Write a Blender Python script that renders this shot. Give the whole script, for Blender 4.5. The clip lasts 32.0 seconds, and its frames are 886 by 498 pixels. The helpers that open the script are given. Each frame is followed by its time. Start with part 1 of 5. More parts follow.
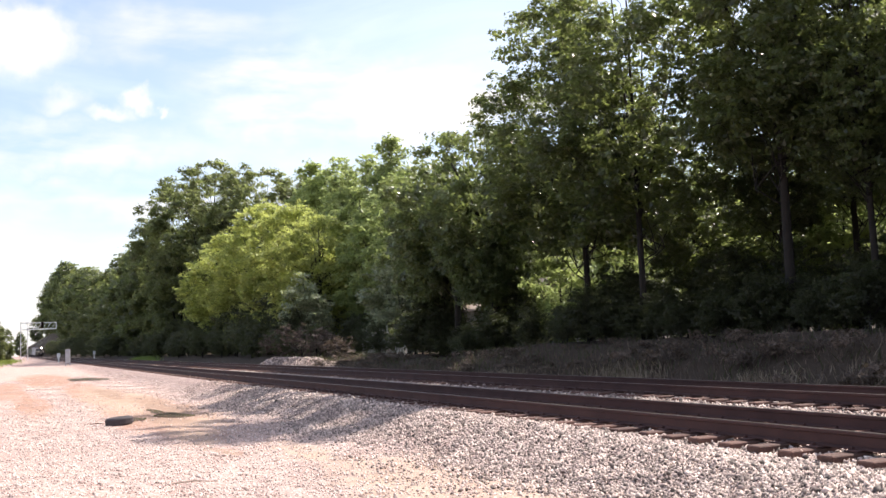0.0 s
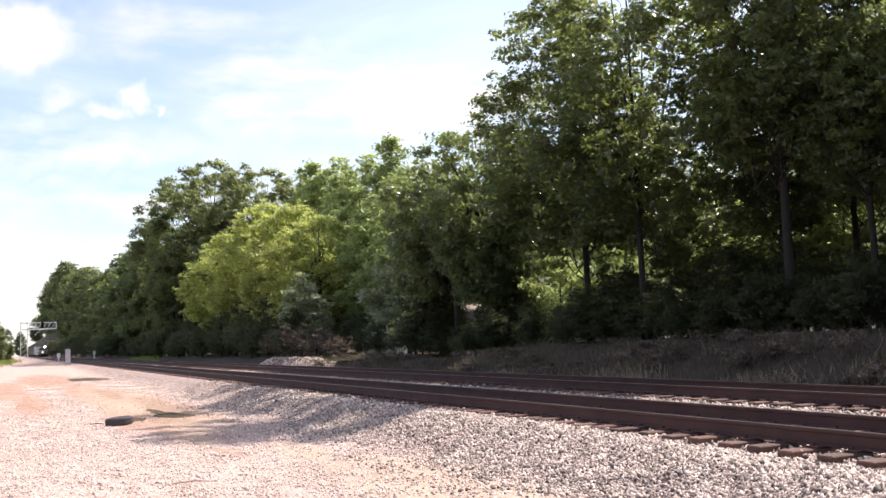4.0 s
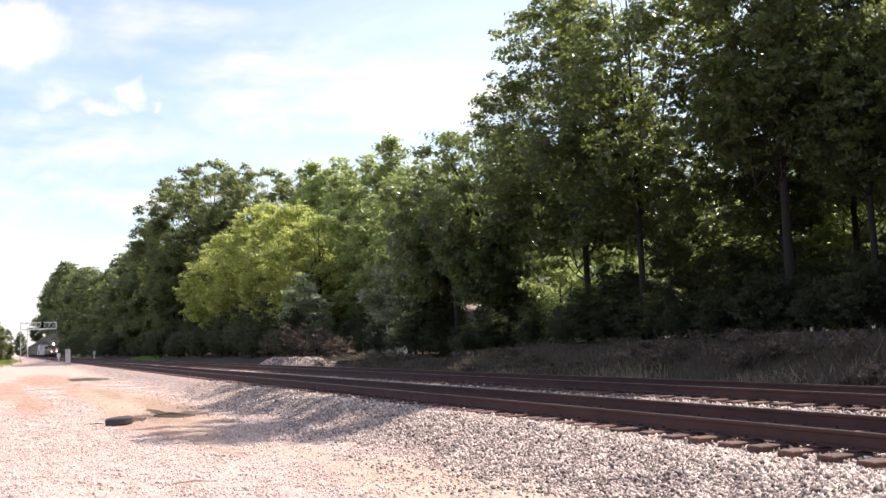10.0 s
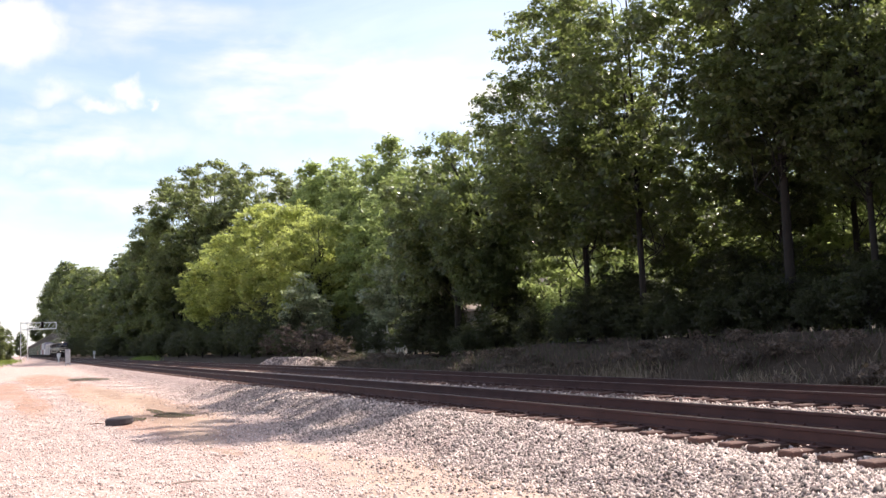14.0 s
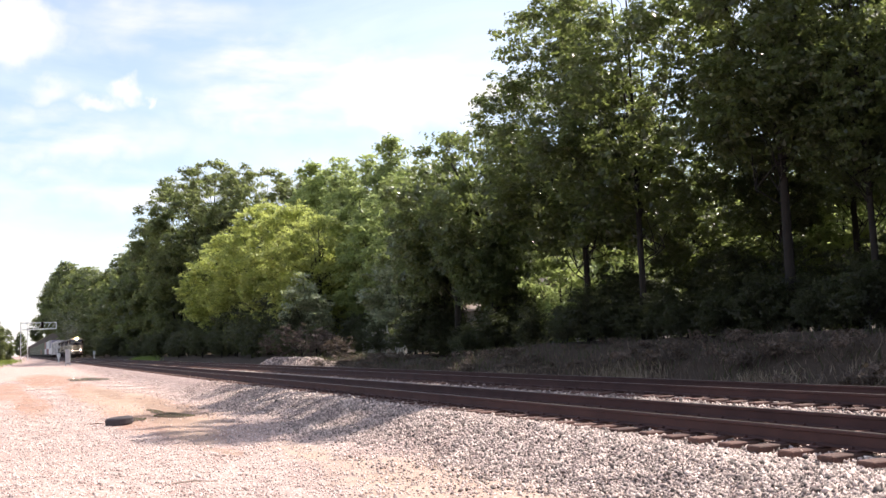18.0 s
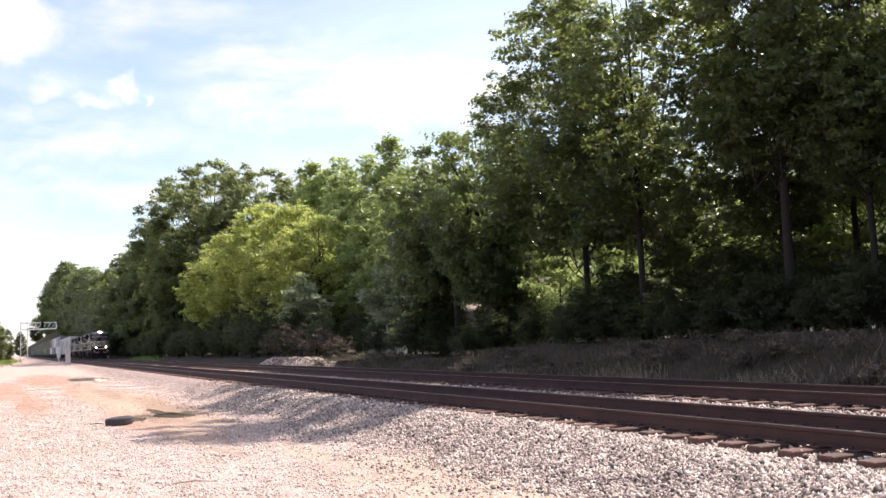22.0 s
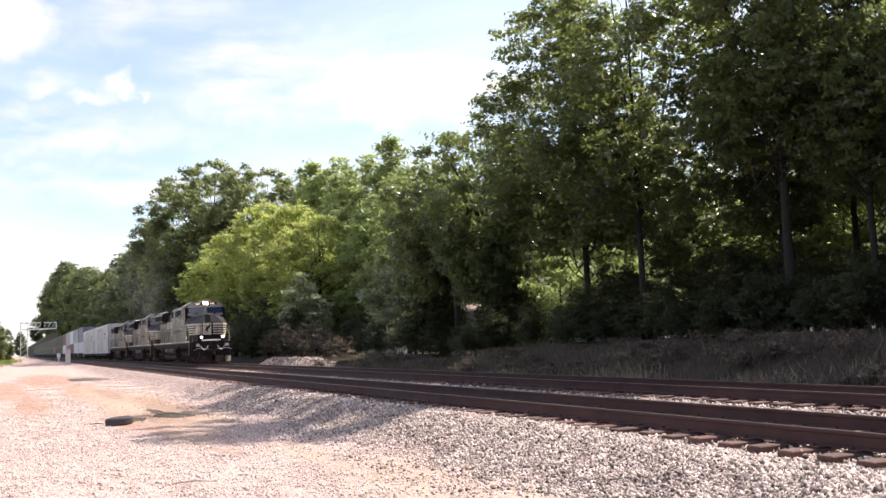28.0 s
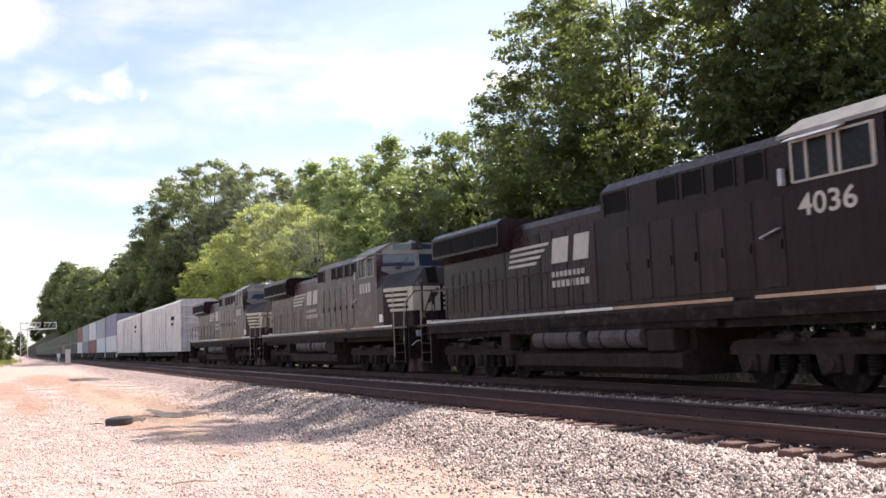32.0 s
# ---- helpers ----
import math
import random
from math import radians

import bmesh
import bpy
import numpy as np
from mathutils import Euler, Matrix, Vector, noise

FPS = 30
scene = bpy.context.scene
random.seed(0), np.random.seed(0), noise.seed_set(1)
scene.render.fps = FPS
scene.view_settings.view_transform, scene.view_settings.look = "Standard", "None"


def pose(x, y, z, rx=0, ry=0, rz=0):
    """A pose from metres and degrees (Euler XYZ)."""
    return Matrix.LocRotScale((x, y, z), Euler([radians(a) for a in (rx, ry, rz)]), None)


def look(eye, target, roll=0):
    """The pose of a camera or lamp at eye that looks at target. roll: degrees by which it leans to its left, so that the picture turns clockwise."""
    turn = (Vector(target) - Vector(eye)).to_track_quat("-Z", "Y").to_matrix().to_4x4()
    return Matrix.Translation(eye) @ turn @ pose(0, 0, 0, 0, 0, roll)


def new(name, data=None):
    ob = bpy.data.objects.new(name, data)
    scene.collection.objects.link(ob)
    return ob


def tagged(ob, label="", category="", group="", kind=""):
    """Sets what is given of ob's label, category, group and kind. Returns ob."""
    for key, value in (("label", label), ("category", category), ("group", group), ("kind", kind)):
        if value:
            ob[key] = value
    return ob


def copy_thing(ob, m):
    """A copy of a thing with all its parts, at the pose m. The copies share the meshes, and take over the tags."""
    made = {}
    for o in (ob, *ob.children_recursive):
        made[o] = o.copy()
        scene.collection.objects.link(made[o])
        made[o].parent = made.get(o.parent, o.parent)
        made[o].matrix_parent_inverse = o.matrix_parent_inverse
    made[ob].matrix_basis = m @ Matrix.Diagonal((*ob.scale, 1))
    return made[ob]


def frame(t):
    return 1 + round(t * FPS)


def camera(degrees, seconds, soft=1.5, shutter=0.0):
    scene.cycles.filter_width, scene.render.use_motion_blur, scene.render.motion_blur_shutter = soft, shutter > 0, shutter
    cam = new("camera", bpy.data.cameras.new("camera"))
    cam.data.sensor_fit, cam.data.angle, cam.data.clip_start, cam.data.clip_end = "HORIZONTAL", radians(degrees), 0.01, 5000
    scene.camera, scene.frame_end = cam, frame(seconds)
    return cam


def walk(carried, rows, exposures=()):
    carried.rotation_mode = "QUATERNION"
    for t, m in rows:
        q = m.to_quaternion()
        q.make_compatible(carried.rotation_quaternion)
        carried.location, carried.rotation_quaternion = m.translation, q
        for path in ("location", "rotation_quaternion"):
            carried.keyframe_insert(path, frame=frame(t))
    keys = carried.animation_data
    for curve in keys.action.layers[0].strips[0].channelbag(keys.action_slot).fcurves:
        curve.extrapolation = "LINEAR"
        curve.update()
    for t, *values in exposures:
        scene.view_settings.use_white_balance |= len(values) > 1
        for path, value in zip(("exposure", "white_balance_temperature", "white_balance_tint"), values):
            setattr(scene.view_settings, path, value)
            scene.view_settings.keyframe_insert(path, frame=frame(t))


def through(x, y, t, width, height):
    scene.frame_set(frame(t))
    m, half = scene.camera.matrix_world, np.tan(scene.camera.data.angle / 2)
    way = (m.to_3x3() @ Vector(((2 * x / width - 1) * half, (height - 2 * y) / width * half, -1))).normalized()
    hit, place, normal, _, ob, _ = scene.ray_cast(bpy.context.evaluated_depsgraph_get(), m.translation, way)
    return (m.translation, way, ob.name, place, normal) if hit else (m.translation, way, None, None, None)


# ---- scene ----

# One fixed camera on a tripod beside a double-track railway.
# World: x along the tracks (the train runs towards +x), y across them, z = 0 at the rail heads.
cam = camera(49.24, 32.0, soft=1.55, shutter=0.1)
EYE = Vector((0.0, 0.0, 1.20))
VIEW = look(EYE, EYE + Vector((-0.909377, 0.405749, 0.091654)), -2.33)
walk(cam, [(0.0, VIEW), (32.0, VIEW)], [(0.0, 1.0, 6620, 14), (32.0, 1.0, 6620, 14)])

# ---- light ----
SUN_DIR = Vector((-0.12, 1.0, 1.12)).normalized()  # towards the sun
SUN_EL = math.asin(SUN_DIR.z)
SUN_AZ = math.atan2(SUN_DIR.x, SUN_DIR.y)
sun_data = bpy.data.lights.new("sun", "SUN")
sun_data.energy, sun_data.angle, sun_data.color = 4.8, radians(0.5), (1.0, 0.95, 0.86)
sun = new("sun", sun_data)
sun.matrix_world = look(SUN_DIR * 100, (0, 0, 0))

world = bpy.data.worlds.new("sky")
scene.world = world
world.use_nodes = True
wn, wl = world.node_tree.nodes, world.node_tree.links
wn.clear()
sky = wn.new("ShaderNodeTexSky")
sky.sky_type, sky.sun_disc = "NISHITA", False
sky.sun_elevation, sky.sun_rotation = SUN_EL, SUN_AZ
sky.air_density, sky.dust_density, sky.ozone_density = 1.0, 1.7, 1.5
bg = wn.new("ShaderNodeBackground")
bg.inputs["Strength"].default_value = 0.115
wo = wn.new("ShaderNodeOutputWorld")
# thin high haze and cirrus all over the sky
tc = wn.new("ShaderNodeTexCoord")
mp = wn.new("ShaderNodeMapping")
mp.inputs["Scale"].default_value = (1.0, 1.0, 3.5)
nz = wn.new("ShaderNodeTexNoise")
nz.inputs["Scale"].default_value, nz.inputs["Detail"].default_value = 2.6, 7.0
nz.inputs["Roughness"].default_value, nz.inputs["Distortion"].default_value = 0.55, 0.6
rp = wn.new("ShaderNodeValToRGB")
rp.color_ramp.elements[0].position, rp.color_ramp.elements[1].position = 0.42, 0.72
rp.color_ramp.elements[0].color, rp.color_ramp.elements[1].color = (0.10, 0.10, 0.10, 1), (0.38, 0.38, 0.38, 1)
mixc = wn.new("ShaderNodeMix")
mixc.data_type = "RGBA"
mixc.inputs["B"].default_value = (7.5, 7.6, 7.8, 1)
wl.new(tc.outputs["Generated"], mp.inputs["Vector"])
wl.new(mp.outputs["Vector"], nz.inputs["Vector"])
wl.new(nz.outputs["Fac"], rp.inputs["Fac"])
wl.new(rp.outputs["Color"], mixc.inputs["Factor"])
wl.new(sky.outputs["Color"], mixc.inputs["A"])
wl.new(mixc.outputs["Result"], bg.inputs["Color"])
wl.new(bg.outputs["Background"], wo.inputs["Surface"])


# ---- materials ----
def node_mat(name):
    m = bpy.data.materials.new(name)
    m.use_nodes = True
    n, l = m.node_tree.nodes, m.node_tree.links
    return m, n, l, n["Principled BSDF"]


def noise_node(n, l, coord, scale, detail=5.0, rough=0.6):
    x = n.new("ShaderNodeTexNoise")
    x.inputs["Scale"].default_value, x.inputs["Detail"].default_value = scale, detail
    x.inputs["Roughness"].default_value = rough
    l.new(coord, x.inputs["Vector"])
    return x.outputs["Fac"]


def ramp_node(n, l, fac, stops):
    x = n.new("ShaderNodeValToRGB")
    els = x.color_ramp.elements
    while len(els) < len(stops):
        els.new(0.5)
    for e, (p, c) in zip(els, stops):
        e.position, e.color = p, (*c, 1)
    l.new(fac, x.inputs["Fac"])
    return x.outputs["Color"]


def mix_node(n, l, fac, a, b, blend="MIX"):
    x = n.new("ShaderNodeMix")
    x.data_type, x.blend_type = "RGBA", blend
    for sock, v in (("Factor", fac), ("A", a), ("B", b)):
        if isinstance(v, (int, float)):
            x.inputs[sock].default_value = v
        elif isinstance(v, tuple):
            x.inputs[sock].default_value = (*v, 1)
        else:
            l.new(v, x.inputs[sock])
    return x.outputs["Result"]


def math_node(n, l, op, a, b=0.0, clamp=False):
    x = n.new("ShaderNodeMath")
    x.operation, x.use_clamp = op, clamp
    for i, v in enumerate((a, b)):
        if isinstance(v, (int, float)):
            x.inputs[i].default_value = v
        else:
            l.new(v, x.inputs[i])
    return x.outputs[0]


def bump_node(n, l, height, strength, dist=0.02):
    x = n.new("ShaderNodeBump")
    x.inputs["Strength"].default_value, x.inputs["Distance"].default_value = strength, dist
    l.new(height, x.inputs["Height"])
    return x.outputs["Normal"]


def surface(name, dark, light, rough=0.7, metal=0.0, fine=30.0, coarse=2.5, bump=0.15, stain=None, stain_amount=0.5, island=0.0, obj=0.0, spec=0.5, streak=0.0):
    """A worn surface: grain and broad patches between two tones, an optional stain colour, fine relief."""
    m, n, l, p = node_mat(name)
    co = n.new("ShaderNodeTexCoord").outputs["Object"]
    f, c = noise_node(n, l, co, fine), noise_node(n, l, co, coarse, 4.0)
    col = ramp_node(n, l, mix_node(n, l, 0.45, c, f), [(0.33, dark), (0.68, light)])
    if stain:
        s = noise_node(n, l, co, coarse * 1.7, 8.0, 0.7)
        k = math_node(n, l, "MULTIPLY", math_node(n, l, "SUBTRACT", s, 0.5, True), 5.0 * stain_amount, True)
        col = mix_node(n, l, k, col, stain)
    worn = f
    if streak:
        # rain and dust have run down the side
        mp = n.new("ShaderNodeMapping")
        mp.inputs["Scale"].default_value = (4.0, 4.0, 0.3)
        l.new(co, mp.inputs["Vector"])
        s = noise_node(n, l, mp.outputs["Vector"], 1.6, 6.0, 0.7)
        k = math_node(n, l, "MULTIPLY", math_node(n, l, "SUBTRACT", s, 0.48, True), 4.0 * streak ** 0.5, True)
        col = mix_node(n, l, k, col, stain)
        worn = math_node(n, l, "ADD", f, math_node(n, l, "MULTIPLY", math_node(n, l, "SUBTRACT", s, 0.5), 3.2))
    if island or obj:
        if island:
            r = n.new("ShaderNodeNewGeometry").outputs["Random Per Island"]
        else:
            r = n.new("ShaderNodeObjectInfo").outputs["Random"]
        amount = island or obj
        v = math_node(n, l, "ADD", math_node(n, l, "MULTIPLY", r, 2 * amount), 1 - amount)
        hs = n.new("ShaderNodeHueSaturation")
        l.new(v, hs.inputs["Value"])
        l.new(col, hs.inputs["Color"])
        col = hs.outputs["Color"]
    l.new(col, p.inputs["Base Color"])
    p.inputs["Metallic"].default_value = metal
    p.inputs["Specular IOR Level"].default_value = spec
    l.new(math_node(n, l, "ADD", math_node(n, l, "MULTIPLY", worn, 0.3), rough - 0.15, True), p.inputs["Roughness"])
    if bump:
        l.new(bump_node(n, l, f, bump), p.inputs["Normal"])
    return m


def leaf_material(name, dark, light, through_col, through=0.35, gloss=0.36):
    m, n, l, p = node_mat(name)
    geo = n.new("ShaderNodeNewGeometry")
    co = n.new("ShaderNodeTexCoord").outputs["Object"]
    broad = noise_node(n, l, co, 0.45, 3.0)
    t = mix_node(n, l, 0.4, geo.outputs["Random Per Island"], broad)
    col = ramp_node(n, l, t, [(0.25, dark), (0.75, light)])
    oi = n.new("ShaderNodeObjectInfo").outputs["Random"]
    hs = n.new("ShaderNodeHueSaturation")
    l.new(math_node(n, l, "ADD", math_node(n, l, "MULTIPLY", oi, 0.4), 0.8), hs.inputs["Value"])
    l.new(col, hs.inputs["Color"])
    l.new(hs.outputs["Color"], p.inputs["Base Color"])
    p.inputs["Roughness"].default_value = gloss
    tr = n.new("ShaderNodeBsdfTranslucent")
    l.new(mix_node(n, l, 0.6, hs.outputs["Color"], through_col), tr.inputs["Color"])
    ms = n.new("ShaderNodeMixShader")
    ms.inputs["Fac"].default_value = through
    l.new(p.outputs["BSDF"], ms.inputs[1])
    l.new(tr.outputs["BSDF"], ms.inputs[2])
    l.new(ms.outputs["Shader"], n["Material Output"].inputs["Surface"])
    return m


def glow(name, col, strength):
    m, n, l, p = node_mat(name)
    p.inputs["Base Color"].default_value = (*col, 1)
    p.inputs["Emission Color"].default_value = (*col, 1)
    p.inputs["Emission Strength"].default_value = strength
    return m


# bare soil patches in the yard: centre and half sizes along and across the line
SOIL = ((-39.0, 0.6, 9.0, 0.7), (-55.0, -0.2, 14.0, 0.9), (-47.0, 3.3, 17.0, 1.3), (-27.0, 3.3, 8.0, 1.1), (-33.0, 4.5, 11.0, 0.8), (-75.0, 2.0, 18.0, 2.0))


BEIGE = ((-10.8, 5.0, 4.8, 1.2), (-16.0, 4.6, 3.0, 0.4), (-40.0, 3.8, 15.0, 1.5), (-27.5, 4.0, 6.5, 1.2), (-21.0, 3.3, 2.6, 0.4))


def ground_material():
    """Sandy yard, ballast bed and leaf-littered wood floor, laid out across the line by distance with ragged borders."""
    m, n, l, p = node_mat("ground")
    pos = n.new("ShaderNodeNewGeometry").outputs["Position"]
    sep = n.new("ShaderNodeSeparateXYZ")
    l.new(pos, sep.inputs["Vector"])
    y = sep.outputs["Y"]
    rag = noise_node(n, l, pos, 0.9, 6.0, 0.65)
    yy = math_node(n, l, "ADD", y, math_node(n, l, "MULTIPLY", math_node(n, l, "SUBTRACT", rag, 0.5), 2.6))
    fine, mid, broad = noise_node(n, l, pos, 38.0, 4.0, 0.7), noise_node(n, l, pos, 6.0, 5.0), noise_node(n, l, pos, 0.28, 5.0)
    vor = n.new("ShaderNodeTexVoronoi")
    vor.inputs["Scale"].default_value = 26.0
    l.new(pos, vor.inputs["Vector"])

    def ellipses(spots, edge, steep):
        best = None
        for cx, cy, rx, ry in spots:
            ex = math_node(n, l, "MULTIPLY", math_node(n, l, "SUBTRACT", sep.outputs["X"], cx), 1 / rx)
            ey = math_node(n, l, "MULTIPLY", math_node(n, l, "SUBTRACT", yy, cy), 1 / ry)
            e = math_node(n, l, "ADD", math_node(n, l, "MULTIPLY", ex, ex), math_node(n, l, "MULTIPLY", ey, ey))
            e = math_node(n, l, "MULTIPLY", math_node(n, l, "SUBTRACT", edge, e), steep, True)
            best = e if best is None else math_node(n, l, "MAXIMUM", best, e)
        return best

    stone = ramp_node(n, l, vor.outputs["Color"], [(0.1, (0.12, 0.075, 0.07)), (0.5, (0.34, 0.24, 0.215)), (0.9, (0.62, 0.51, 0.46))])
    sand = ramp_node(n, l, mix_node(n, l, 0.4, broad, fine), [(0.3, (0.40, 0.245, 0.19)), (0.5, (0.47, 0.33, 0.28)), (0.7, (0.55, 0.43, 0.385))])
    soil = ellipses(SOIL, 1.25, 1.3)
    soil = math_node(n, l, "MULTIPLY", soil, math_node(n, l, "ADD", math_node(n, l, "MULTIPLY", noise_node(n, l, pos, 0.8, 5.0, 0.65), 2.4), -0.3, True), True)
    loam = ramp_node(n, l, mix_node(n, l, 0.5, broad, mid), [(0.35, (0.24, 0.115, 0.065)), (0.5, (0.30, 0.165, 0.105)), (0.68, (0.37, 0.24, 0.175))])
    yard = mix_node(n, l, soil, mix_node(n, l, 0.55, sand, stone), mix_node(n, l, 0.25, loam, stone))
    # bed tone lowered: the shadowed gaps between the stones are painted in
    bed = mix_node(n, l, 0.35, stone, ramp_node(n, l, mid, [(0.3, (0.10, 0.064, 0.056)), (0.7, (0.24, 0.17, 0.15))]))
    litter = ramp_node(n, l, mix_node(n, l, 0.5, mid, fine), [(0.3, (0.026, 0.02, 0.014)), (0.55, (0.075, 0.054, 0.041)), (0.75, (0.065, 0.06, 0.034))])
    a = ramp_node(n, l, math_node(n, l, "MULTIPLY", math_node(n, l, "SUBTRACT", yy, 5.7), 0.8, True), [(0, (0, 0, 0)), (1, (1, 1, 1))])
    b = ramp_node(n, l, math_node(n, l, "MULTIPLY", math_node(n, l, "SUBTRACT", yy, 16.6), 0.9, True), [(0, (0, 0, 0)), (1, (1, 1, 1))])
    grass = ramp_node(n, l, mid, [(0.3, (0.16, 0.17, 0.07)), (0.7, (0.28, 0.27, 0.14))])
    c = ramp_node(n, l, math_node(n, l, "MULTIPLY", math_node(n, l, "SUBTRACT", -1.5, yy), 0.12, True), [(0, (0, 0, 0)), (1, (1, 1, 1))])
    far = ramp_node(n, l, math_node(n, l, "MULTIPLY", math_node(n, l, "SUBTRACT", -120.0, sep.outputs["X"]), 0.02, True), [(0, (0, 0, 0)), (1, (1, 1, 1))])
    # a low wet patch of brown mud with ragged ruts
    mud = ellipses(((-27.5, 3.6, 3.2, 0.75), (-33.0, 4.5, 8.0, 0.6), (-45.0, 3.7, 8.0, 0.5), (-71.0, 4.7, 6.5, 1.3), (-17.4, 3.45, 1.0, 0.28)), 1.15, 1.6)
    mud = math_node(n, l, "MULTIPLY", mud, math_node(n, l, "ADD", noise_node(n, l, pos, 1.3, 6.0, 0.7), 0.12), True)
    # fine beige sand swept against the foot of the ballast
    beige = ellipses(BEIGE, 1.2, 1.1)
    beige = math_node(n, l, "MULTIPLY", beige, math_node(n, l, "ADD", noise_node(n, l, pos, 1.1, 5.0, 0.65), 0.3), True)
    yard = mix_node(n, l, beige, yard, ramp_node(n, l, fine, [(0.3, (0.33, 0.225, 0.165)), (0.7, (0.50, 0.37, 0.285))]))
    yard = mix_node(n, l, mud, yard, ramp_node(n, l, mix_node(n, l, 0.5, mid, broad), [(0.35, (0.15, 0.09, 0.06)), (0.65, (0.30, 0.20, 0.15))]))
    col = mix_node(n, l, a, yard, bed)
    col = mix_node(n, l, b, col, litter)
    col = mix_node(n, l, mix_node(n, l, 1.0, c, far, "MULTIPLY"), col, grass)
    l.new(col, p.inputs["Base Color"])
    p.inputs["Roughness"].default_value = 0.95
    p.inputs["Specular IOR Level"].default_value = 0.2
    h = mix_node(n, l, 0.5, vor.outputs["Distance"], fine)
    l.new(bump_node(n, l, h, 0.6, 0.03), p.inputs["Normal"])
    return m


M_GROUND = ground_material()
M_STONE = surface("ballast stone", (0.19, 0.138, 0.124), (0.57, 0.46, 0.40), 0.85, fine=12, coarse=3, island=0.85)
M_GRAVEL = surface("yard gravel", (0.40, 0.30, 0.265), (0.67, 0.565, 0.515), 0.9, fine=12, coarse=3, island=0.42)
M_RUST = surface("rail rust", (0.044, 0.0185, 0.0175), (0.094, 0.043, 0.038), 0.8, 0.2, 40, 1.5, 0.2)
M_RAILTOP = surface("rail head steel", (0.13, 0.11, 0.10), (0.27, 0.235, 0.215), 0.35, 0.9, 20, 0.8, 0.02, (0.2, 0.12, 0.09), 0.3)
M_TIE = surface("weathered tie wood", (0.055, 0.026, 0.021), (0.155, 0.078, 0.058), 0.9, 0, 25, 3, 0.4, (0.07, 0.045, 0.035), 0.5, obj=0.3)
M_BLACK = surface("black engine paint", (0.0155, 0.0078, 0.0092), (0.0265, 0.0143, 0.0160), 0.30, 0, 18, 1.2, 0.02, (0.055, 0.034, 0.036), 0.3, obj=0.3, spec=0.09, streak=0.14)
M_DUSTY = surface("dusty black engine paint", (0.022, 0.0108, 0.0120), (0.050, 0.027, 0.0295), 0.40, 0, 18, 1.2, 0.02, (0.25, 0.168, 0.172), 0.6, obj=0.3, spec=0.19, streak=0.45)
# dust plus sky light on the sloped nose top, both in this grey
M_NOSE_BLACK = surface("dusty nose paint greyed for sky light", (0.024, 0.020, 0.022), (0.050, 0.043, 0.046), 0.38, 0, 18, 1.2, 0.02, (0.11, 0.09, 0.085), 0.25, spec=0.2)
# besides grime, the warm sunlight on the stripes is mixed into this paint
M_NOSE = surface("grimy white nose paint warmed for sunlight", (0.41, 0.36, 0.28), (0.58, 0.53, 0.43), 0.5, 0, 20, 2.0, 0.04, (0.25, 0.20, 0.17), 0.4)
# near-black sheets stand in for shade inside vents, screens and gaps
M_RECESS_SHADE = surface("near-black recess shade", (0.004, 0.0035, 0.0035), (0.009, 0.008, 0.008), 0.8, spec=0.1)
M_MARK = surface("dusty white lettering paint", (0.33, 0.30, 0.27), (0.48, 0.445, 0.40), 0.55, 0, 20, 2.0, 0.02, (0.2, 0.17, 0.15), 0.4)
M_TRUCK = surface("dusty cast steel", (0.020, 0.012, 0.0112), (0.048, 0.030, 0.027), 0.85, 0, 16, 2.5, 0.25, (0.09, 0.07, 0.06), 0.4, spec=0.12)
M_TANK = surface("dusty grey tank paint", (0.055, 0.044, 0.043), (0.13, 0.107, 0.104), 0.6, 0, 16, 2.0, 0.05, (0.03, 0.022, 0.02), 0.4, spec=0.12)
M_UNDER = surface("grimy running gear", (0.008, 0.005, 0.0047), (0.023, 0.015, 0.014), 0.8, 0.0, 20, 2.0, 0.25, (0.10, 0.08, 0.068), 0.45, spec=0.12)
M_RAILING = surface("yellowed white railing paint", (0.24, 0.21, 0.14), (0.40, 0.36, 0.26), 0.6)
M_WHITE = surface("off-white engine paint", (0.55, 0.52, 0.47), (0.78, 0.75, 0.70), 0.45, 0, 20, 2.0, 0.04, (0.30, 0.25, 0.21), 0.35)
M_ORANGE = surface("faded sill stripe", (0.33, 0.20, 0.12), (0.50, 0.33, 0.20), 0.6, 0, 20, 2.0, 0.04, (0.16, 0.12, 0.1), 0.4)
M_STEEL = surface("bare grey metal", (0.30, 0.30, 0.31), (0.52, 0.52, 0.53), 0.5, 0.3, 25, 2.0, 0.08, (0.22, 0.18, 0.15), 0.4)
# roof tone is raised for sunlight from above; the chevron shares it
M_ROOF = surface("cab roof paint paled for sun", (0.13, 0.12, 0.115), (0.27, 0.25, 0.235), 0.65, 0, 25, 2.0, 0.08, (0.08, 0.065, 0.06), 0.4)
M_BROW = surface("grimy off-white brow paint", (0.24, 0.22, 0.19), (0.40, 0.37, 0.33), 0.6, 0, 25, 2.0, 0.05, (0.14, 0.11, 0.095), 0.4)
M_CABINET = surface("weathered grey cabinet paint", (0.34, 0.34, 0.35), (0.52, 0.52, 0.53), 0.55, 0.1, 25, 2.0, 0.05, (0.25, 0.22, 0.2), 0.4)
M_GALV = surface("galvanised steel", (0.60, 0.61, 0.62), (0.80, 0.81, 0.82), 0.5, 0.1, 25, 2.0, 0.05)
M_BOXCAR = surface("white boxcar paint", (0.50, 0.475, 0.475), (0.76, 0.72, 0.71), 0.5, 0, 6, 0.5, 0.05, (0.33, 0.255, 0.23), 0.55, streak=0.5)
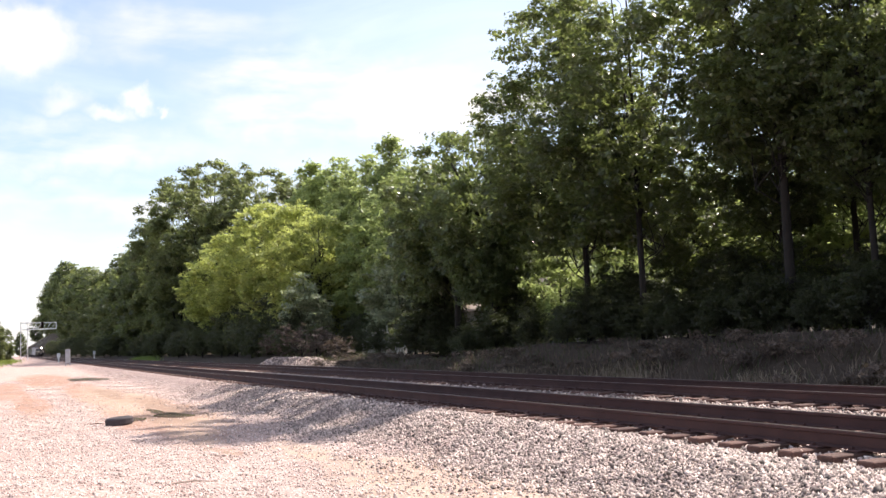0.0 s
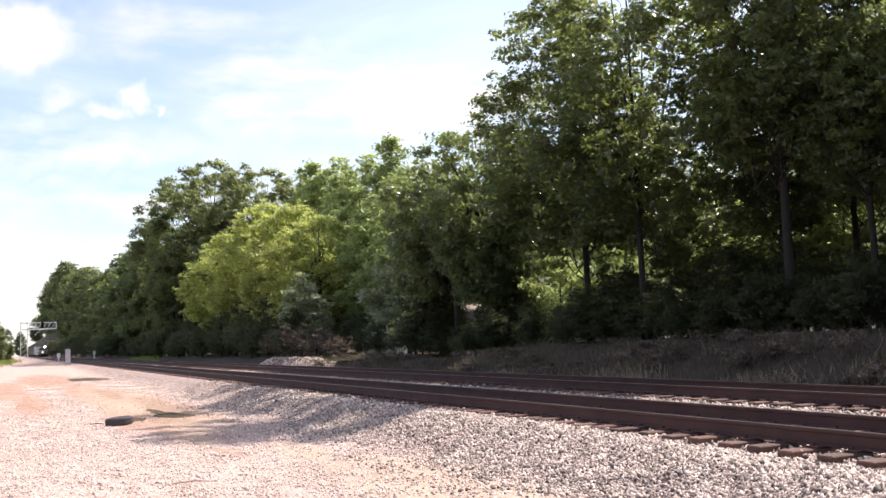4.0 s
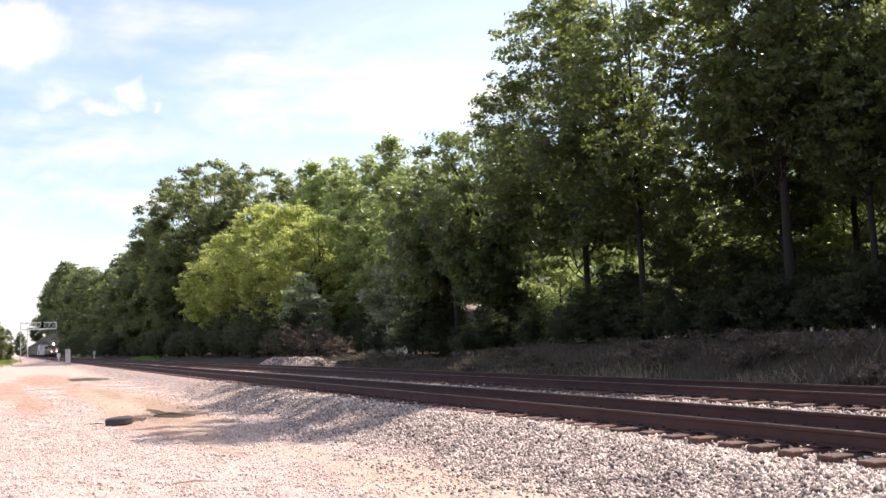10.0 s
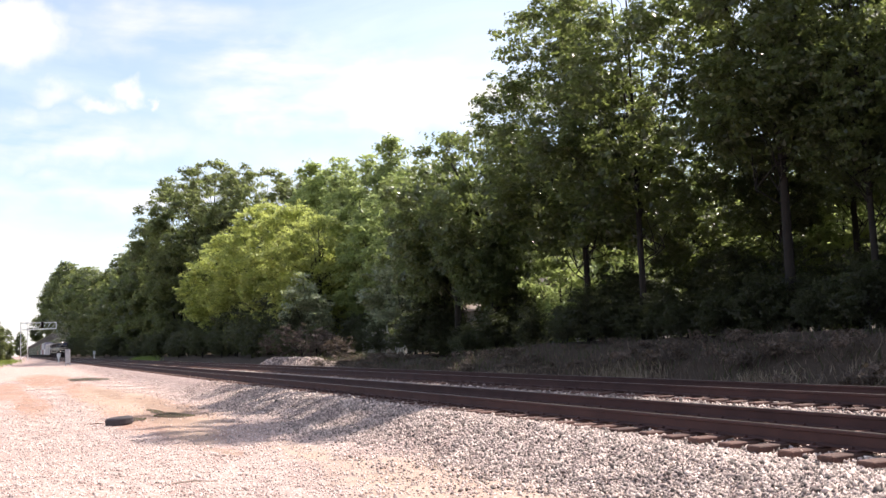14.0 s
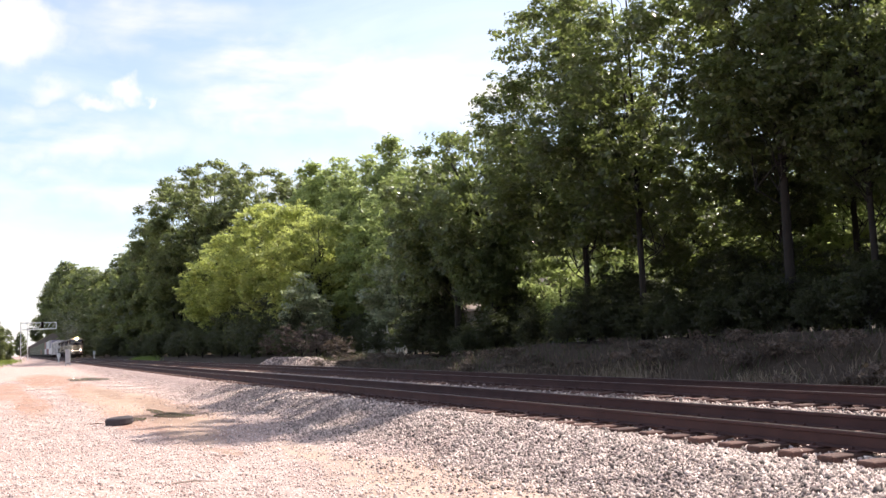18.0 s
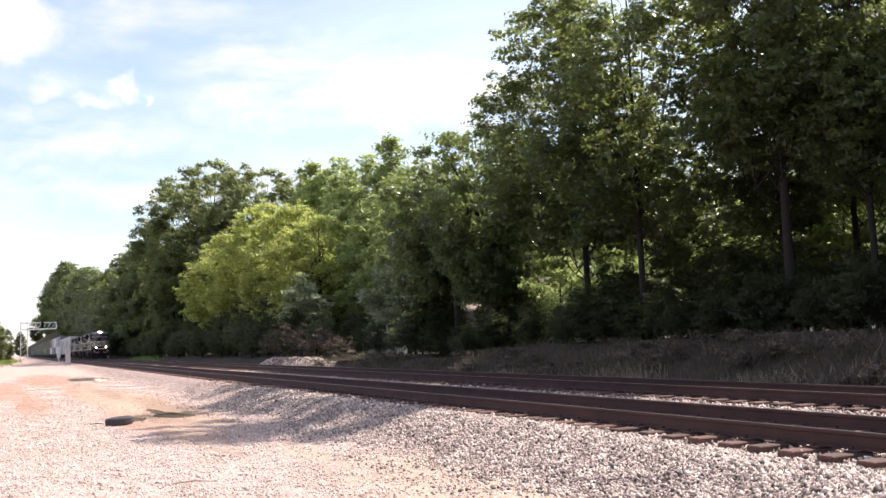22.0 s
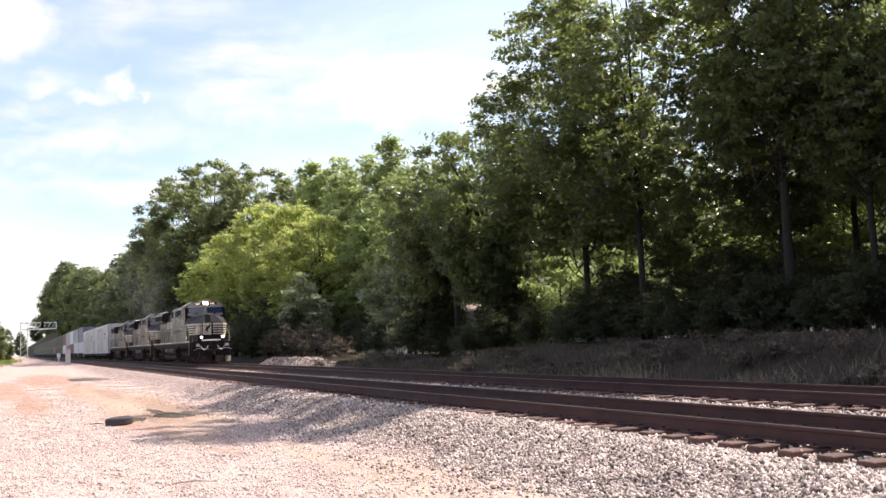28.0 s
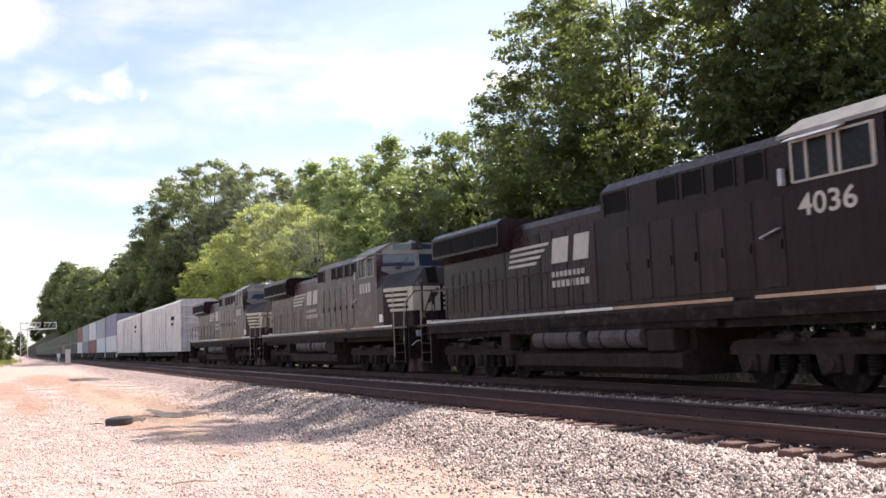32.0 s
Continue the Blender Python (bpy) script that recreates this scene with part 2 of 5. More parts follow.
M_BARK = surface("bark", (0.010, 0.008, 0.0068), (0.026, 0.021, 0.0175), 0.95, 0, 14, 1.5, 0.8)
M_TYRE = surface("old tyre rubber", (0.03, 0.025, 0.028), (0.085, 0.07, 0.075), 0.85, 0, 30, 4, 0.3)
M_TAN = surface("tan roof shingle", (0.28, 0.21, 0.17), (0.42, 0.33, 0.27), 0.9, 0, 18, 2, 0.3)
M_SIDING = surface("pale wall siding", (0.42, 0.39, 0.35), (0.58, 0.54, 0.49), 0.8, 0, 18, 1, 0.1)
M_SOOT = leaf_material("exhaust soot", (0.22, 0.22, 0.23), (0.34, 0.34, 0.35), (0.45, 0.45, 0.46), 0.4, 0.9)
M_HEAD = glow("headlight glow", (1.0, 0.76, 0.50), 1500.0)
M_DITCH = glow("ditch light glow", (1.0, 0.72, 0.46), 700.0)
M_NUMBER = glow("number board glow", (1.0, 0.80, 0.52), 0.3)
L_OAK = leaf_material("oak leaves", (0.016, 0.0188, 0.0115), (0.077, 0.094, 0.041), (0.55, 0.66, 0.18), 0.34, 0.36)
# near-black undergrowth: deep shade below the trees is put into the leaf colour
L_UNDER_SHADE = leaf_material("undergrowth leaves darkened as in shade", (0.0072, 0.0080, 0.0054), (0.026, 0.0275, 0.0165), (0.40, 0.47, 0.16), 0.30, 0.55)
L_BROAD = leaf_material("broadleaf leaves", (0.028, 0.036, 0.018), (0.115, 0.135, 0.065), (0.48, 0.55, 0.18), 0.46)
L_DARK = leaf_material("dark drooping leaves", (0.019, 0.026, 0.0145), (0.108, 0.140, 0.062), (0.60, 0.72, 0.22), 0.32, 0.36)
L_BRIGHT = leaf_material("yellow-green leaves", (0.118, 0.134, 0.040), (0.375, 0.41, 0.125), (0.70, 0.77, 0.21), 0.52, 0.5)
L_FRESH = leaf_material("light green leaves", (0.066, 0.088, 0.031), (0.24, 0.295, 0.110), (0.64, 0.74, 0.27), 0.50, 0.5)
L_SILVER = leaf_material("grey-green leaves", (0.10, 0.115, 0.07), (0.27, 0.29, 0.195), (0.55, 0.63, 0.32), 0.46, 0.5)
L_FAR = leaf_material("distant woods leaves", (0.020, 0.027, 0.017), (0.085, 0.10, 0.055), (0.46, 0.54, 0.16), 0.42)
L_DRY = leaf_material("dry brush", (0.055, 0.037, 0.030), (0.19, 0.138, 0.11), (0.35, 0.27, 0.16), 0.2, 0.8)


def glass_material(name, col, rough):
    m, n, l, p = node_mat(name)
    p.inputs["Base Color"].default_value = (*col, 1)
    p.inputs["Roughness"].default_value = rough
    p.inputs["Specular IOR Level"].default_value = 0.9
    p.inputs["Coat Weight"].default_value = 0.15
    p.inputs["Coat Roughness"].default_value = 0.03
    return m


# the blue base colour carries the sky's reflection in the windscreens
M_GLASS = glass_material("cab glass blued for reflected sky", (0.035, 0.05, 0.10), 0.06)
M_SIDE_GLASS = surface("grimy dark side glass", (0.006, 0.006, 0.008), (0.014, 0.014, 0.016), 0.25, 0, 8, 1, 0.0, spec=0.12)


def water_material():
    m, n, l, p = node_mat("muddy water")
    co = n.new("ShaderNodeTexCoord").outputs["Object"]
    l.new(ramp_node(n, l, noise_node(n, l, co, 1.5), [(0.3, (0.15, 0.108, 0.08)), (0.7, (0.23, 0.17, 0.128))]), p.inputs["Base Color"])
    p.inputs["Roughness"].default_value = 0.12
    p.inputs["IOR"].default_value = 1.33
    l.new(bump_node(n, l, noise_node(n, l, co, 8.0, 2.0), 0.05, 0.01), p.inputs["Normal"])
    return m


M_WATER = water_material()


# ---- mesh building ----
class Geo:
    """Gathers simple solids into one mesh."""

    def __init__(self):
        self.v, self.f = [], []

    def add(self, verts, faces):
        b = len(self.v)
        self.v += [tuple(x) for x in verts]
        self.f += [tuple(i + b for i in q) for q in faces]
        return self

    def box(self, x0, x1, y0, y1, z0, z1, bev=0.0):
        if x1 < x0: x0, x1 = x1, x0
        if y1 < y0: y0, y1 = y1, y0
        if z1 < z0: z0, z1 = z1, z0
        if bev <= 0:
            v = [(x, y, z) for z in (z0, z1) for x, y in ((x0, y0), (x1, y0), (x1, y1), (x0, y1))]
            return self.add(v, [(3, 2, 1, 0), (4, 5, 6, 7), (0, 1, 5, 4), (1, 2, 6, 5), (2, 3, 7, 6), (3, 0, 4, 7)])
        bm = bmesh.new()
        bmesh.ops.create_cube(bm, size=1.0, matrix=Matrix.LocRotScale(((x0 + x1) / 2, (y0 + y1) / 2, (z0 + z1) / 2), None, (x1 - x0, y1 - y0, z1 - z0)))
        bmesh.ops.bevel(bm, geom=bm.edges[:], offset=bev, segments=1, affect="EDGES", profile=0.5)
        bm.verts.index_update()
        self.add([q.co[:] for q in bm.verts], [[q.index for q in g.verts] for g in bm.faces])
        bm.free()
        return self

    def prism(self, poly, axis, a, b):
        """Extrudes a polygon of two coordinates (the two axes other than axis, in order) from a to b."""
        n = len(poly)
        put = {"x": lambda p, t: (t, p[0], p[1]), "y": lambda p, t: (p[0], t, p[1]), "z": lambda p, t: (p[0], p[1], t)}[axis]
        v = [put(p, a) for p in poly] + [put(p, b) for p in poly]
        f = [tuple(range(n))[::-1], tuple(range(n, 2 * n))] + [(i, (i + 1) % n, n + (i + 1) % n, n + i) for i in range(n)]
        return self.add(v, f)

    def rod(self, a, b, r, r2=None, seg=8, caps=True):
        a, b = Vector(a), Vector(b)
        r2 = r if r2 is None else r2
        d = (b - a).normalized()
        u = d.orthogonal().normalized()
        w = d.cross(u)
        v = []
        for c, q in ((a, r), (b, r2)):
            v += [c + (u * math.cos(t) + w * math.sin(t)) * q for t in (2 * math.pi * i / seg for i in range(seg))]
        f = [(i, (i + 1) % seg, seg + (i + 1) % seg, seg + i) for i in range(seg)]
        if caps:
            f += [tuple(range(seg))[::-1], tuple(range(seg, 2 * seg))]
        return self.add(v, f)

    def pipe(self, pts, r, seg=6):
        for a, b in zip(pts, pts[1:]):
            self.rod(a, b, r, seg=seg)
        return self

    def loft(self, rings, close=True):
        """Joins rings of equal length, each a closed loop of points."""
        n = len(rings[0])
        b = len(self.v)
        for ring in rings:
            self.v += [tuple(p) for p in ring]
        for k in range(len(rings) - 1):
            for i in range(n):
                j = (i + 1) % n
                self.f.append((b + k * n + i, b + k * n + j, b + (k + 1) * n + j, b + (k + 1) * n + i))
        if close:
            self.f += [tuple(b + i for i in range(n))[::-1], tuple(b + (len(rings) - 1) * n + i for i in range(n))]
        return self

    def mesh(self, name, mat, smooth=False):
        me = bpy.data.meshes.new(name)
        me.from_pydata(self.v, [], self.f)
        me.materials.append(mat)
        bm = bmesh.new()
        bm.from_mesh(me)
        bmesh.ops.recalc_face_normals(bm, faces=bm.faces[:])
        bm.to_mesh(me)
        bm.free()
        if smooth:
            me.polygons.foreach_set("use_smooth", [True] * len(me.polygons))
        return me


def part(name, geo, mat, parent, label="", smooth=False):
    ob = new(name, geo.mesh(name, mat, smooth) if isinstance(geo, Geo) else geo)
    ob.parent = parent
    return tagged(ob, label)


def array_mesh(name, v, f, mat):
    """A mesh from number arrays: v of shape (n, 3), f of shape (m, 3 or 4)."""
    me = bpy.data.meshes.new(name)
    k = f.shape[1]
    me.vertices.add(len(v))
    me.vertices.foreach_set("co", v.astype(np.float32).ravel())
    me.loops.add(f.size)
    me.loops.foreach_set("vertex_index", f.astype(np.int32).ravel())
    me.polygons.add(len(f))
    me.polygons.foreach_set("loop_start", np.arange(0, f.size, k, dtype=np.int32))
    me.polygons.foreach_set("loop_total", np.full(len(f), k, dtype=np.int32))
    me.materials.append(mat)
    me.update(calc_edges=True)
    return me


def lettering(text, height, mat, name="lettering"):
    cu = bpy.data.curves.new(name, "FONT")
    cu.body, cu.size, cu.extrude, cu.resolution_u = text, height / 0.7, 0.004, 3
    cu.offset = height * 0.02
    tmp = bpy.data.objects.new(name, cu)
    scene.collection.objects.link(tmp)
    me = bpy.data.meshes.new_from_object(tmp.evaluated_get(bpy.context.evaluated_depsgraph_get()))
    bpy.data.objects.remove(tmp)
    me.materials.clear()
    me.materials.append(mat)
    return me

# ---- the plan ----
R1, GAUGE, SPACING = 8.41, 1.51, 4.45  # first rail, rail to rail, track to track
NEAR_Y, FAR_Y = R1 + GAUGE / 2, R1 + SPACING + GAUGE / 2


def smooth01(t):
    t = np.clip(t, 0, 1)
    return t * t * (3 - 2 * t)


def ground_z(x, y):
    """Height of the ground: a low yard, the ballast bed, a ditch and a wooded bank."""
    x, y = np.asarray(x, float), np.asarray(y, float)
    wob = 0.35 * np.sin(x * 0.21) + 0.2 * np.sin(x * 0.53 + 1)
    yard = -0.63 + 0.10 * smooth01((2.0 - y) / 5.0) + 0.03 * np.sin(x * 0.35 + y * 0.9) + 0.015 * np.sin(x * 1.1 - y * 1.7)
    yard = yard + 0.35 * smooth01((-60 - x) / 120.0)
    bed = -0.262
    z = yard + (bed - yard) * smooth01((y - 5.75 - 0.3 * wob) / 1.75)
    z = np.where(y > 11, bed + (-0.5 - bed) * smooth01((y - 15.6) / 1.2), z)
    right = smooth01((x + 50) / 25.0)
    bank = 0.15 + 0.75 * right + 0.12 * np.sin(x * 0.3) + 0.08 * np.sin(x * 0.9 + 2)
    z = np.where(y > 16.9, z + (bank + 0.5) * smooth01((y - 17.0) / 3.2), z)
    z = z + (0.02 - 0.065 * smooth01((x + 13.5) / 5.5)) * np.exp(-((y - 7.75) / 0.42) ** 2)
    z = z + 0.75 * np.exp(-((y - 17.4) / 0.8) ** 2) * smooth01((x + 75) / 5.0) * smooth01((-54 - x) / 6.0)
    z = z + (6.0 * smooth01((-260 - x) / 220.0) + 12.0 * smooth01((-520 - x) / 200.0)) * smooth01((y - 18.5) / 10.0)
    return z


def ground():
    xs = np.unique(np.round(np.concatenate([-np.geomspace(46, 3000, 70), np.arange(-46, -5, 0.3), np.linspace(-5, 30, 20), np.geomspace(31, 2500, 22)]), 3))
    ys = np.unique(np.round(np.concatenate([-np.geomspace(3, 2500, 30), np.arange(-3, 9, 0.2), np.arange(9, 24, 0.4), np.geomspace(24, 2500, 36)]), 3))
    gx, gy = np.meshgrid(xs, ys, indexing="ij")
    gz = ground_z(gx, gy)
    near = (gy > -4) & (gy < 7.5) & (gx > -50) & (gx < 5)
    gz = gz + np.where(near, np.random.RandomState(3).normal(0, 0.008, gz.shape), 0)
    v = np.stack([gx, gy, gz], -1).reshape(-1, 3)
    i = np.arange(len(xs) - 1)[:, None] * len(ys) + np.arange(len(ys) - 1)[None]
    f = np.stack([i, i + len(ys), i + len(ys) + 1, i + 1], -1).reshape(-1, 4)
    me = array_mesh("ground", v, f, M_GROUND)
    me.polygons.foreach_set("use_smooth", [True] * len(me.polygons))
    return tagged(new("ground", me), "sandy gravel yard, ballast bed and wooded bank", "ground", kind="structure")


ground()


def stones(name, label, count, xr, yr, size, mat, seed, keep=None):
    """Loose angular stones strewn over the ground, in one mesh."""
    r = np.random.RandomState(seed)
    x = xr[1] - (xr[1] - xr[0]) * r.rand(count) ** 1.7
    y = r.uniform(*yr, count)
    if keep is not None:
        ok = keep(x, y, r.rand(count))
        x, y = x[ok], y[ok]
    n = len(x)
    base = np.array([(1, 0, 0), (-1, 0, 0), (0, 1, 0), (0, -1, 0), (0, 0, 1), (0, 0, -0.7)], float)
    tri = np.array([(0, 2, 4), (2, 1, 4), (1, 3, 4), (3, 0, 4), (2, 0, 5), (1, 2, 5), (3, 1, 5), (0, 3, 5)])
    s = size * np.exp(r.normal(0, 0.28, n))
    v = base[None] * (1 + r.uniform(-0.35, 0.35, (n, 6, 3)) * (base[None] != 0)) + r.uniform(-0.3, 0.3, (n, 6, 3))
    v = v * (s[:, None] * r.uniform(0.6, 1.1, (n, 3)))[:, None, :]
    a, b = r.uniform(0, 6.28, n), r.normal(0, 0.5, n)
    ca, sa, cb, sb = np.cos(a)[:, None], np.sin(a)[:, None], np.cos(b)[:, None], np.sin(b)[:, None]
    vx, vy, vz = v[..., 0], v[..., 1], v[..., 2]
    vy, vz = vy * cb - vz * sb, vy * sb + vz * cb
    vx, vy = vx * ca - vy * sa, vx * sa + vy * ca
    z = ground_z(x, y) + s * r.uniform(0.0, 0.55, n)
    v = np.stack([vx + x[:, None], vy + y[:, None], vz + z[:, None]], -1).reshape(-1, 3)
    f = (tri[None] + 6 * np.arange(n)[:, None, None]).reshape(-1, 3)
    return tagged(new(name, array_mesh(name, v, f, mat)), label, "gravel", kind="stuff")


stones("ballast", "grey crushed-stone ballast sloping down from the track", 145000, (-42, -6.3), (4.6, 7.95), 0.022, M_STONE, 5,
       lambda x, y, u: u < (0.05 + 0.95 * np.clip((y - 5.35 - 0.3 * np.sin(x * 0.7)) / 1.1, 0.0, 1) ** 1.4) * np.clip((x + 38) / 10, 0.12, 1))
stones("ballast", "grey crushed-stone ballast lying between and beside the rails", 90000, (-60, -6.5), (8.0, 16.2), 0.027, M_STONE, 6)
def on_soil(x, y):
    """How far a spot lies inside the bare soil patches, 0 to 1."""
    e = np.zeros_like(x)
    for cx, cy, rx, ry in SOIL + ((-17.4, 3.45, 0.9, 0.22),):
        e = np.maximum(e, np.clip(1.6 * (1.25 - ((x - cx) / rx) ** 2 - ((y - cy) / ry) ** 2), 0, 1))
    for cx, cy, rx, ry in BEIGE:
        e = np.maximum(e, 0.5 * np.clip(1.2 - ((x - cx) / rx) ** 2 - ((y - cy) / ry) ** 2, 0, 1))
    return e


stones("gravel", "pale loose gravel strewn over the sandy yard", 150000, (-78, -7.5), (-2.5, 6.8), 0.0155, M_GRAVEL, 7,
       lambda x, y, u: u > 0.12 + 0.78 * on_soil(x, y))


# ---- tracks ----
def rail_geo(y, x0, x1):
    prof = [(-0.076, -0.186), (0.076, -0.186), (0.076, -0.175), (0.012, -0.155), (0.010, -0.05), (0.036, -0.038), (0.037, -0.008), (0.030, 0.0),
            (-0.030, 0.0), (-0.037, -0.008), (-0.036, -0.038), (-0.010, -0.05), (-0.012, -0.155), (-0.076, -0.175)]
    return Geo().prism([(y + a, b) for a, b in prof], "x", x0, x1)


def tie_mesh(name="tie"):
    return Geo().box(-0.115, 0.115, -1.29, 1.29, -0.38, -0.20, 0.012).mesh(name, M_TIE)


def track(yc, seed, label):
    t = tagged(new("railway_track"), label, "railway track", "parallel tracks")
    t.location = (0, yc, 0)
    r = random.Random(seed)
    for s in (-1, 1):
        rail = part("rail", rail_geo(s * GAUGE / 2, -1380, 200), M_RUST, t, "rust-brown steel rail")
        part("running_surface", Geo().box(-1380, 200, s * GAUGE / 2 - 0.026, s * GAUGE / 2 + 0.026, -0.004, 0.003), M_RAILTOP, rail, "polished rail head")
    me = tie_mesh()
    pitch = 0.56
    for i in range(150):
        x = -4.0 - i * pitch + r.uniform(-0.03, 0.03)
        ob = new("tie", me)
        ob.parent = t
        ob.matrix_basis = pose(x, r.uniform(-0.06, 0.06), r.uniform(-0.015, 0.01), 0, 0, r.uniform(-1, 1))
    far = Geo()
    for i in range(500):
        x = -4.0 - (150 + i) * pitch
        far.box(x - 0.115, x + 0.115, -1.29, 1.29, -0.38, -0.20)
    for i in range(60):
        x = -4.0 + (1 + i) * pitch
        far.box(x - 0.115, x + 0.115, -1.29, 1.29, -0.38, -0.20)
    tagged(part("ties", far, M_TIE, t), kind="stuff")
    plate = Geo().box(-0.09, 0.09, -0.17, 0.17, -0.203, -0.186)
    for k in (-1, 1):
        plate.box(0.05 * k - 0.012, 0.05 * k + 0.012, k * 0.085 - 0.02, k * 0.085 + 0.02, -0.19, -0.155)
    pm = plate.mesh("tie_plate", M_RUST)
    for i in range(50):
        for s in (-1, 1):
            ob = new("tie_plate", pm)
            ob.parent, ob.location = t, (-4.0 - i * pitch, s * GAUGE / 2, 0)
    return t


track(NEAR_Y, 1, "empty railway track with rusty rails on wooden ties in ballast")
track(FAR_Y, 2, "railway track with rusty rails that carries the freight train")


# ---- trees ----
def tube(geo, pts, radii, seg=7):
    rings = []
    for i, p in enumerate(pts):
        a, b = pts[max(i - 1, 0)], pts[min(i + 1, len(pts) - 1)]
        d = (Vector(b) - Vector(a)).normalized()
        u = Vector((0, 1, 0)) if abs(d.x) > 0.9 else Vector((1, 0, 0))
        w = d.cross(u).normalized()
        u = w.cross(d)
        rings.append([Vector(p) + (u * math.cos(t) + w * math.sin(t)) * radii[i] for t in (2 * math.pi * k / seg for k in range(seg))])
    geo.loft(rings)


def leaves_mesh(name, lobes, count, size, mat, r, droop=0.0):
    """Leaves in sprays round the upper surfaces of clumps (x, y, z, radius)."""
    lobes = np.array(lobes)
    w = lobes[:, 3] ** 2
    per = 16
    k = r.choice(len(lobes), count // per, p=w / w.sum())
    d = r.normal(0, 1, (len(k), 3))
    d[:, 2] += 0.25
    d /= np.linalg.norm(d, axis=1)[:, None]
    rad = lobes[k, 3] * (0.45 + 0.6 * r.rand(len(k)) ** 0.6)
    c = lobes[k, :3] + d * rad[:, None] * np.array([1, 1, 0.72])
    # sprays hang outwards from their clump
    hang = d * np.array([1, 1, 0]) * size * 1.6
    along = r.uniform(-1, 1, (len(k), per, 1))
    o = hang[:, None] * along + r.normal(0, 1, (len(k), per, 3)) * size * np.array([1.25, 1.25, 0.6])
    o[..., 2] -= (0.25 + 1.6 * droop) * size * np.abs(along[..., 0]) * 1.5
    pos = (c[:, None] + o).reshape(-1, 3)
    nrm = (d[:, None] * 0.6 + np.array([0, 0, 0.75]) + r.normal(0, 0.5, (len(k), per, 3))).reshape(-1, 3)
    nrm /= np.linalg.norm(nrm, axis=1)[:, None]
    t = np.cross(nrm, r.normal(0, 1, nrm.shape))
    t /= np.linalg.norm(t, axis=1)[:, None] + 1e-9
    t[:, 2] -= droop
    b = np.cross(nrm, t)
    s = (size * r.uniform(0.6, 1.25, len(pos)))[:, None]
    fold = nrm * s * 0.12
    v = np.stack([pos - t * s, pos - b * s * 0.52 + fold, pos + t * s, pos + b * s * 0.52 + fold], 1).reshape(-1, 3)
    i = 4 * np.arange(len(pos))[:, None]
    f = np.concatenate([i + [[0, 1, 2]], i + [[0, 2, 3]]], 1).reshape(-1, 3)
    return array_mesh(name, v, f, mat)


def tree(label, height, width, leaf, seed, leaves=16000, size=0.16, base=0.22, lobes=26, trunk=0.28, droop=0.0, widest=0.4, point=2.0, lean=0.0, clump=0.3, foot=0.6, sub=10):
    """A tree at the origin: a forked tapered trunk with limbs, and a domed crown of boughs, each a cluster of leaf clumps."""
    r = np.random.RandomState(seed)
    root = tagged(new("tree"), label, "tree")
    g = Geo()
    H, W = height, width / 2
    bend = r.normal(0, 0.25, 2)
    def axis(t):
        return Vector((bend[0] * t * t * 1.5 + lean * t, bend[1] * t * t, t * H * 0.9))
    ts = [0, 0.06, 0.2, 0.4, 0.6, 0.8, 1.0]
    tube(g, [axis(t) - Vector((0, 0, 0.35 if t == 0 else 0)) for t in ts], [trunk * 1.45, trunk * 1.05, trunk * 0.9, trunk * 0.7, trunk * 0.45, trunk * 0.22, trunk * 0.05], 9)
    # two or three leaders fork off and rise beside the stem
    for k in range(3):
        a = 2.1 * k + r.uniform(0, 1)
        t0 = base + 0.08 + 0.06 * k
        out = Vector((math.cos(a), math.sin(a), 0)) * W * r.uniform(0.35, 0.6)
        pts = [axis(t0), axis(t0 + 0.14) + out * 0.3, axis(t0 + 0.32) + out * 0.65, axis(min(1.0, t0 + 0.55)) + out]
        tube(g, pts, [trunk * 0.5, trunk * 0.4, trunk * 0.26, trunk * 0.06], 7)
    ls, last = [], None
    for i in range(lobes):
        u = (i + r.rand()) / lobes
        if u < widest:
            prof = foot + (1 - foot) * math.sin(math.pi / 2 * u / widest)
        else:
            prof = max(0.0, 1 - ((u - widest) / (1 - widest)) ** point) ** (1 / point)
        rl = W * clump * (1.35 - 0.6 * u) * r.uniform(0.65, 1.3)
        a = i * 2.4 + r.uniform(-0.5, 0.5)
        reach = max(0.0, W * prof * r.uniform(0.86, 1.04) - rl * 0.9) * r.uniform(0.25, 1.0) ** 0.4
        z = base * H + rl * 0.6 + u * (H * (1 - base) - rl * 1.5)
        h = z / H
        q = axis(min(h, 1.0))
        p = Vector((q.x + math.cos(a) * reach, q.y + math.sin(a) * reach, z))
        if i % 3 == 0 or last is None:
            st = axis(max(base * 0.85, h * 0.84 - 0.06))
        else:
            st = last
        kink = Vector(r.normal(0, 0.09, 3)) * reach
        q1 = st.lerp(p, 0.3) + kink - Vector((0, 0, reach * 0.05))
        mid = st.lerp(p, 0.62) - kink * 0.7 + Vector((0, 0, reach * 0.06))
        if i % 3 == 0:
            last = q1.copy()
        r0 = trunk * 0.17 * (1.1 - 0.6 * u)
        tube(g, [st, q1, mid, p], [r0, r0 * 0.8, r0 * 0.5, r0 * 0.15], 6)
        n = max(5, int(sub * min(1.6, (rl / (W * clump)) ** 2 + 0.2)))
        for k in range(n):
            d = Vector(r.normal(0, 1, 3))
            d.z = d.z * 0.8 + 0.25
            d.normalize()
            e = p + Vector((d.x, d.y, d.z * 0.78)) * rl * r.uniform(0.6, 1.0)
            ls.append((*e, rl * r.uniform(0.3, 0.52)))
            if k % 3 == 0:
                b0 = q1.lerp(p, r.uniform(0.3, 1.0))
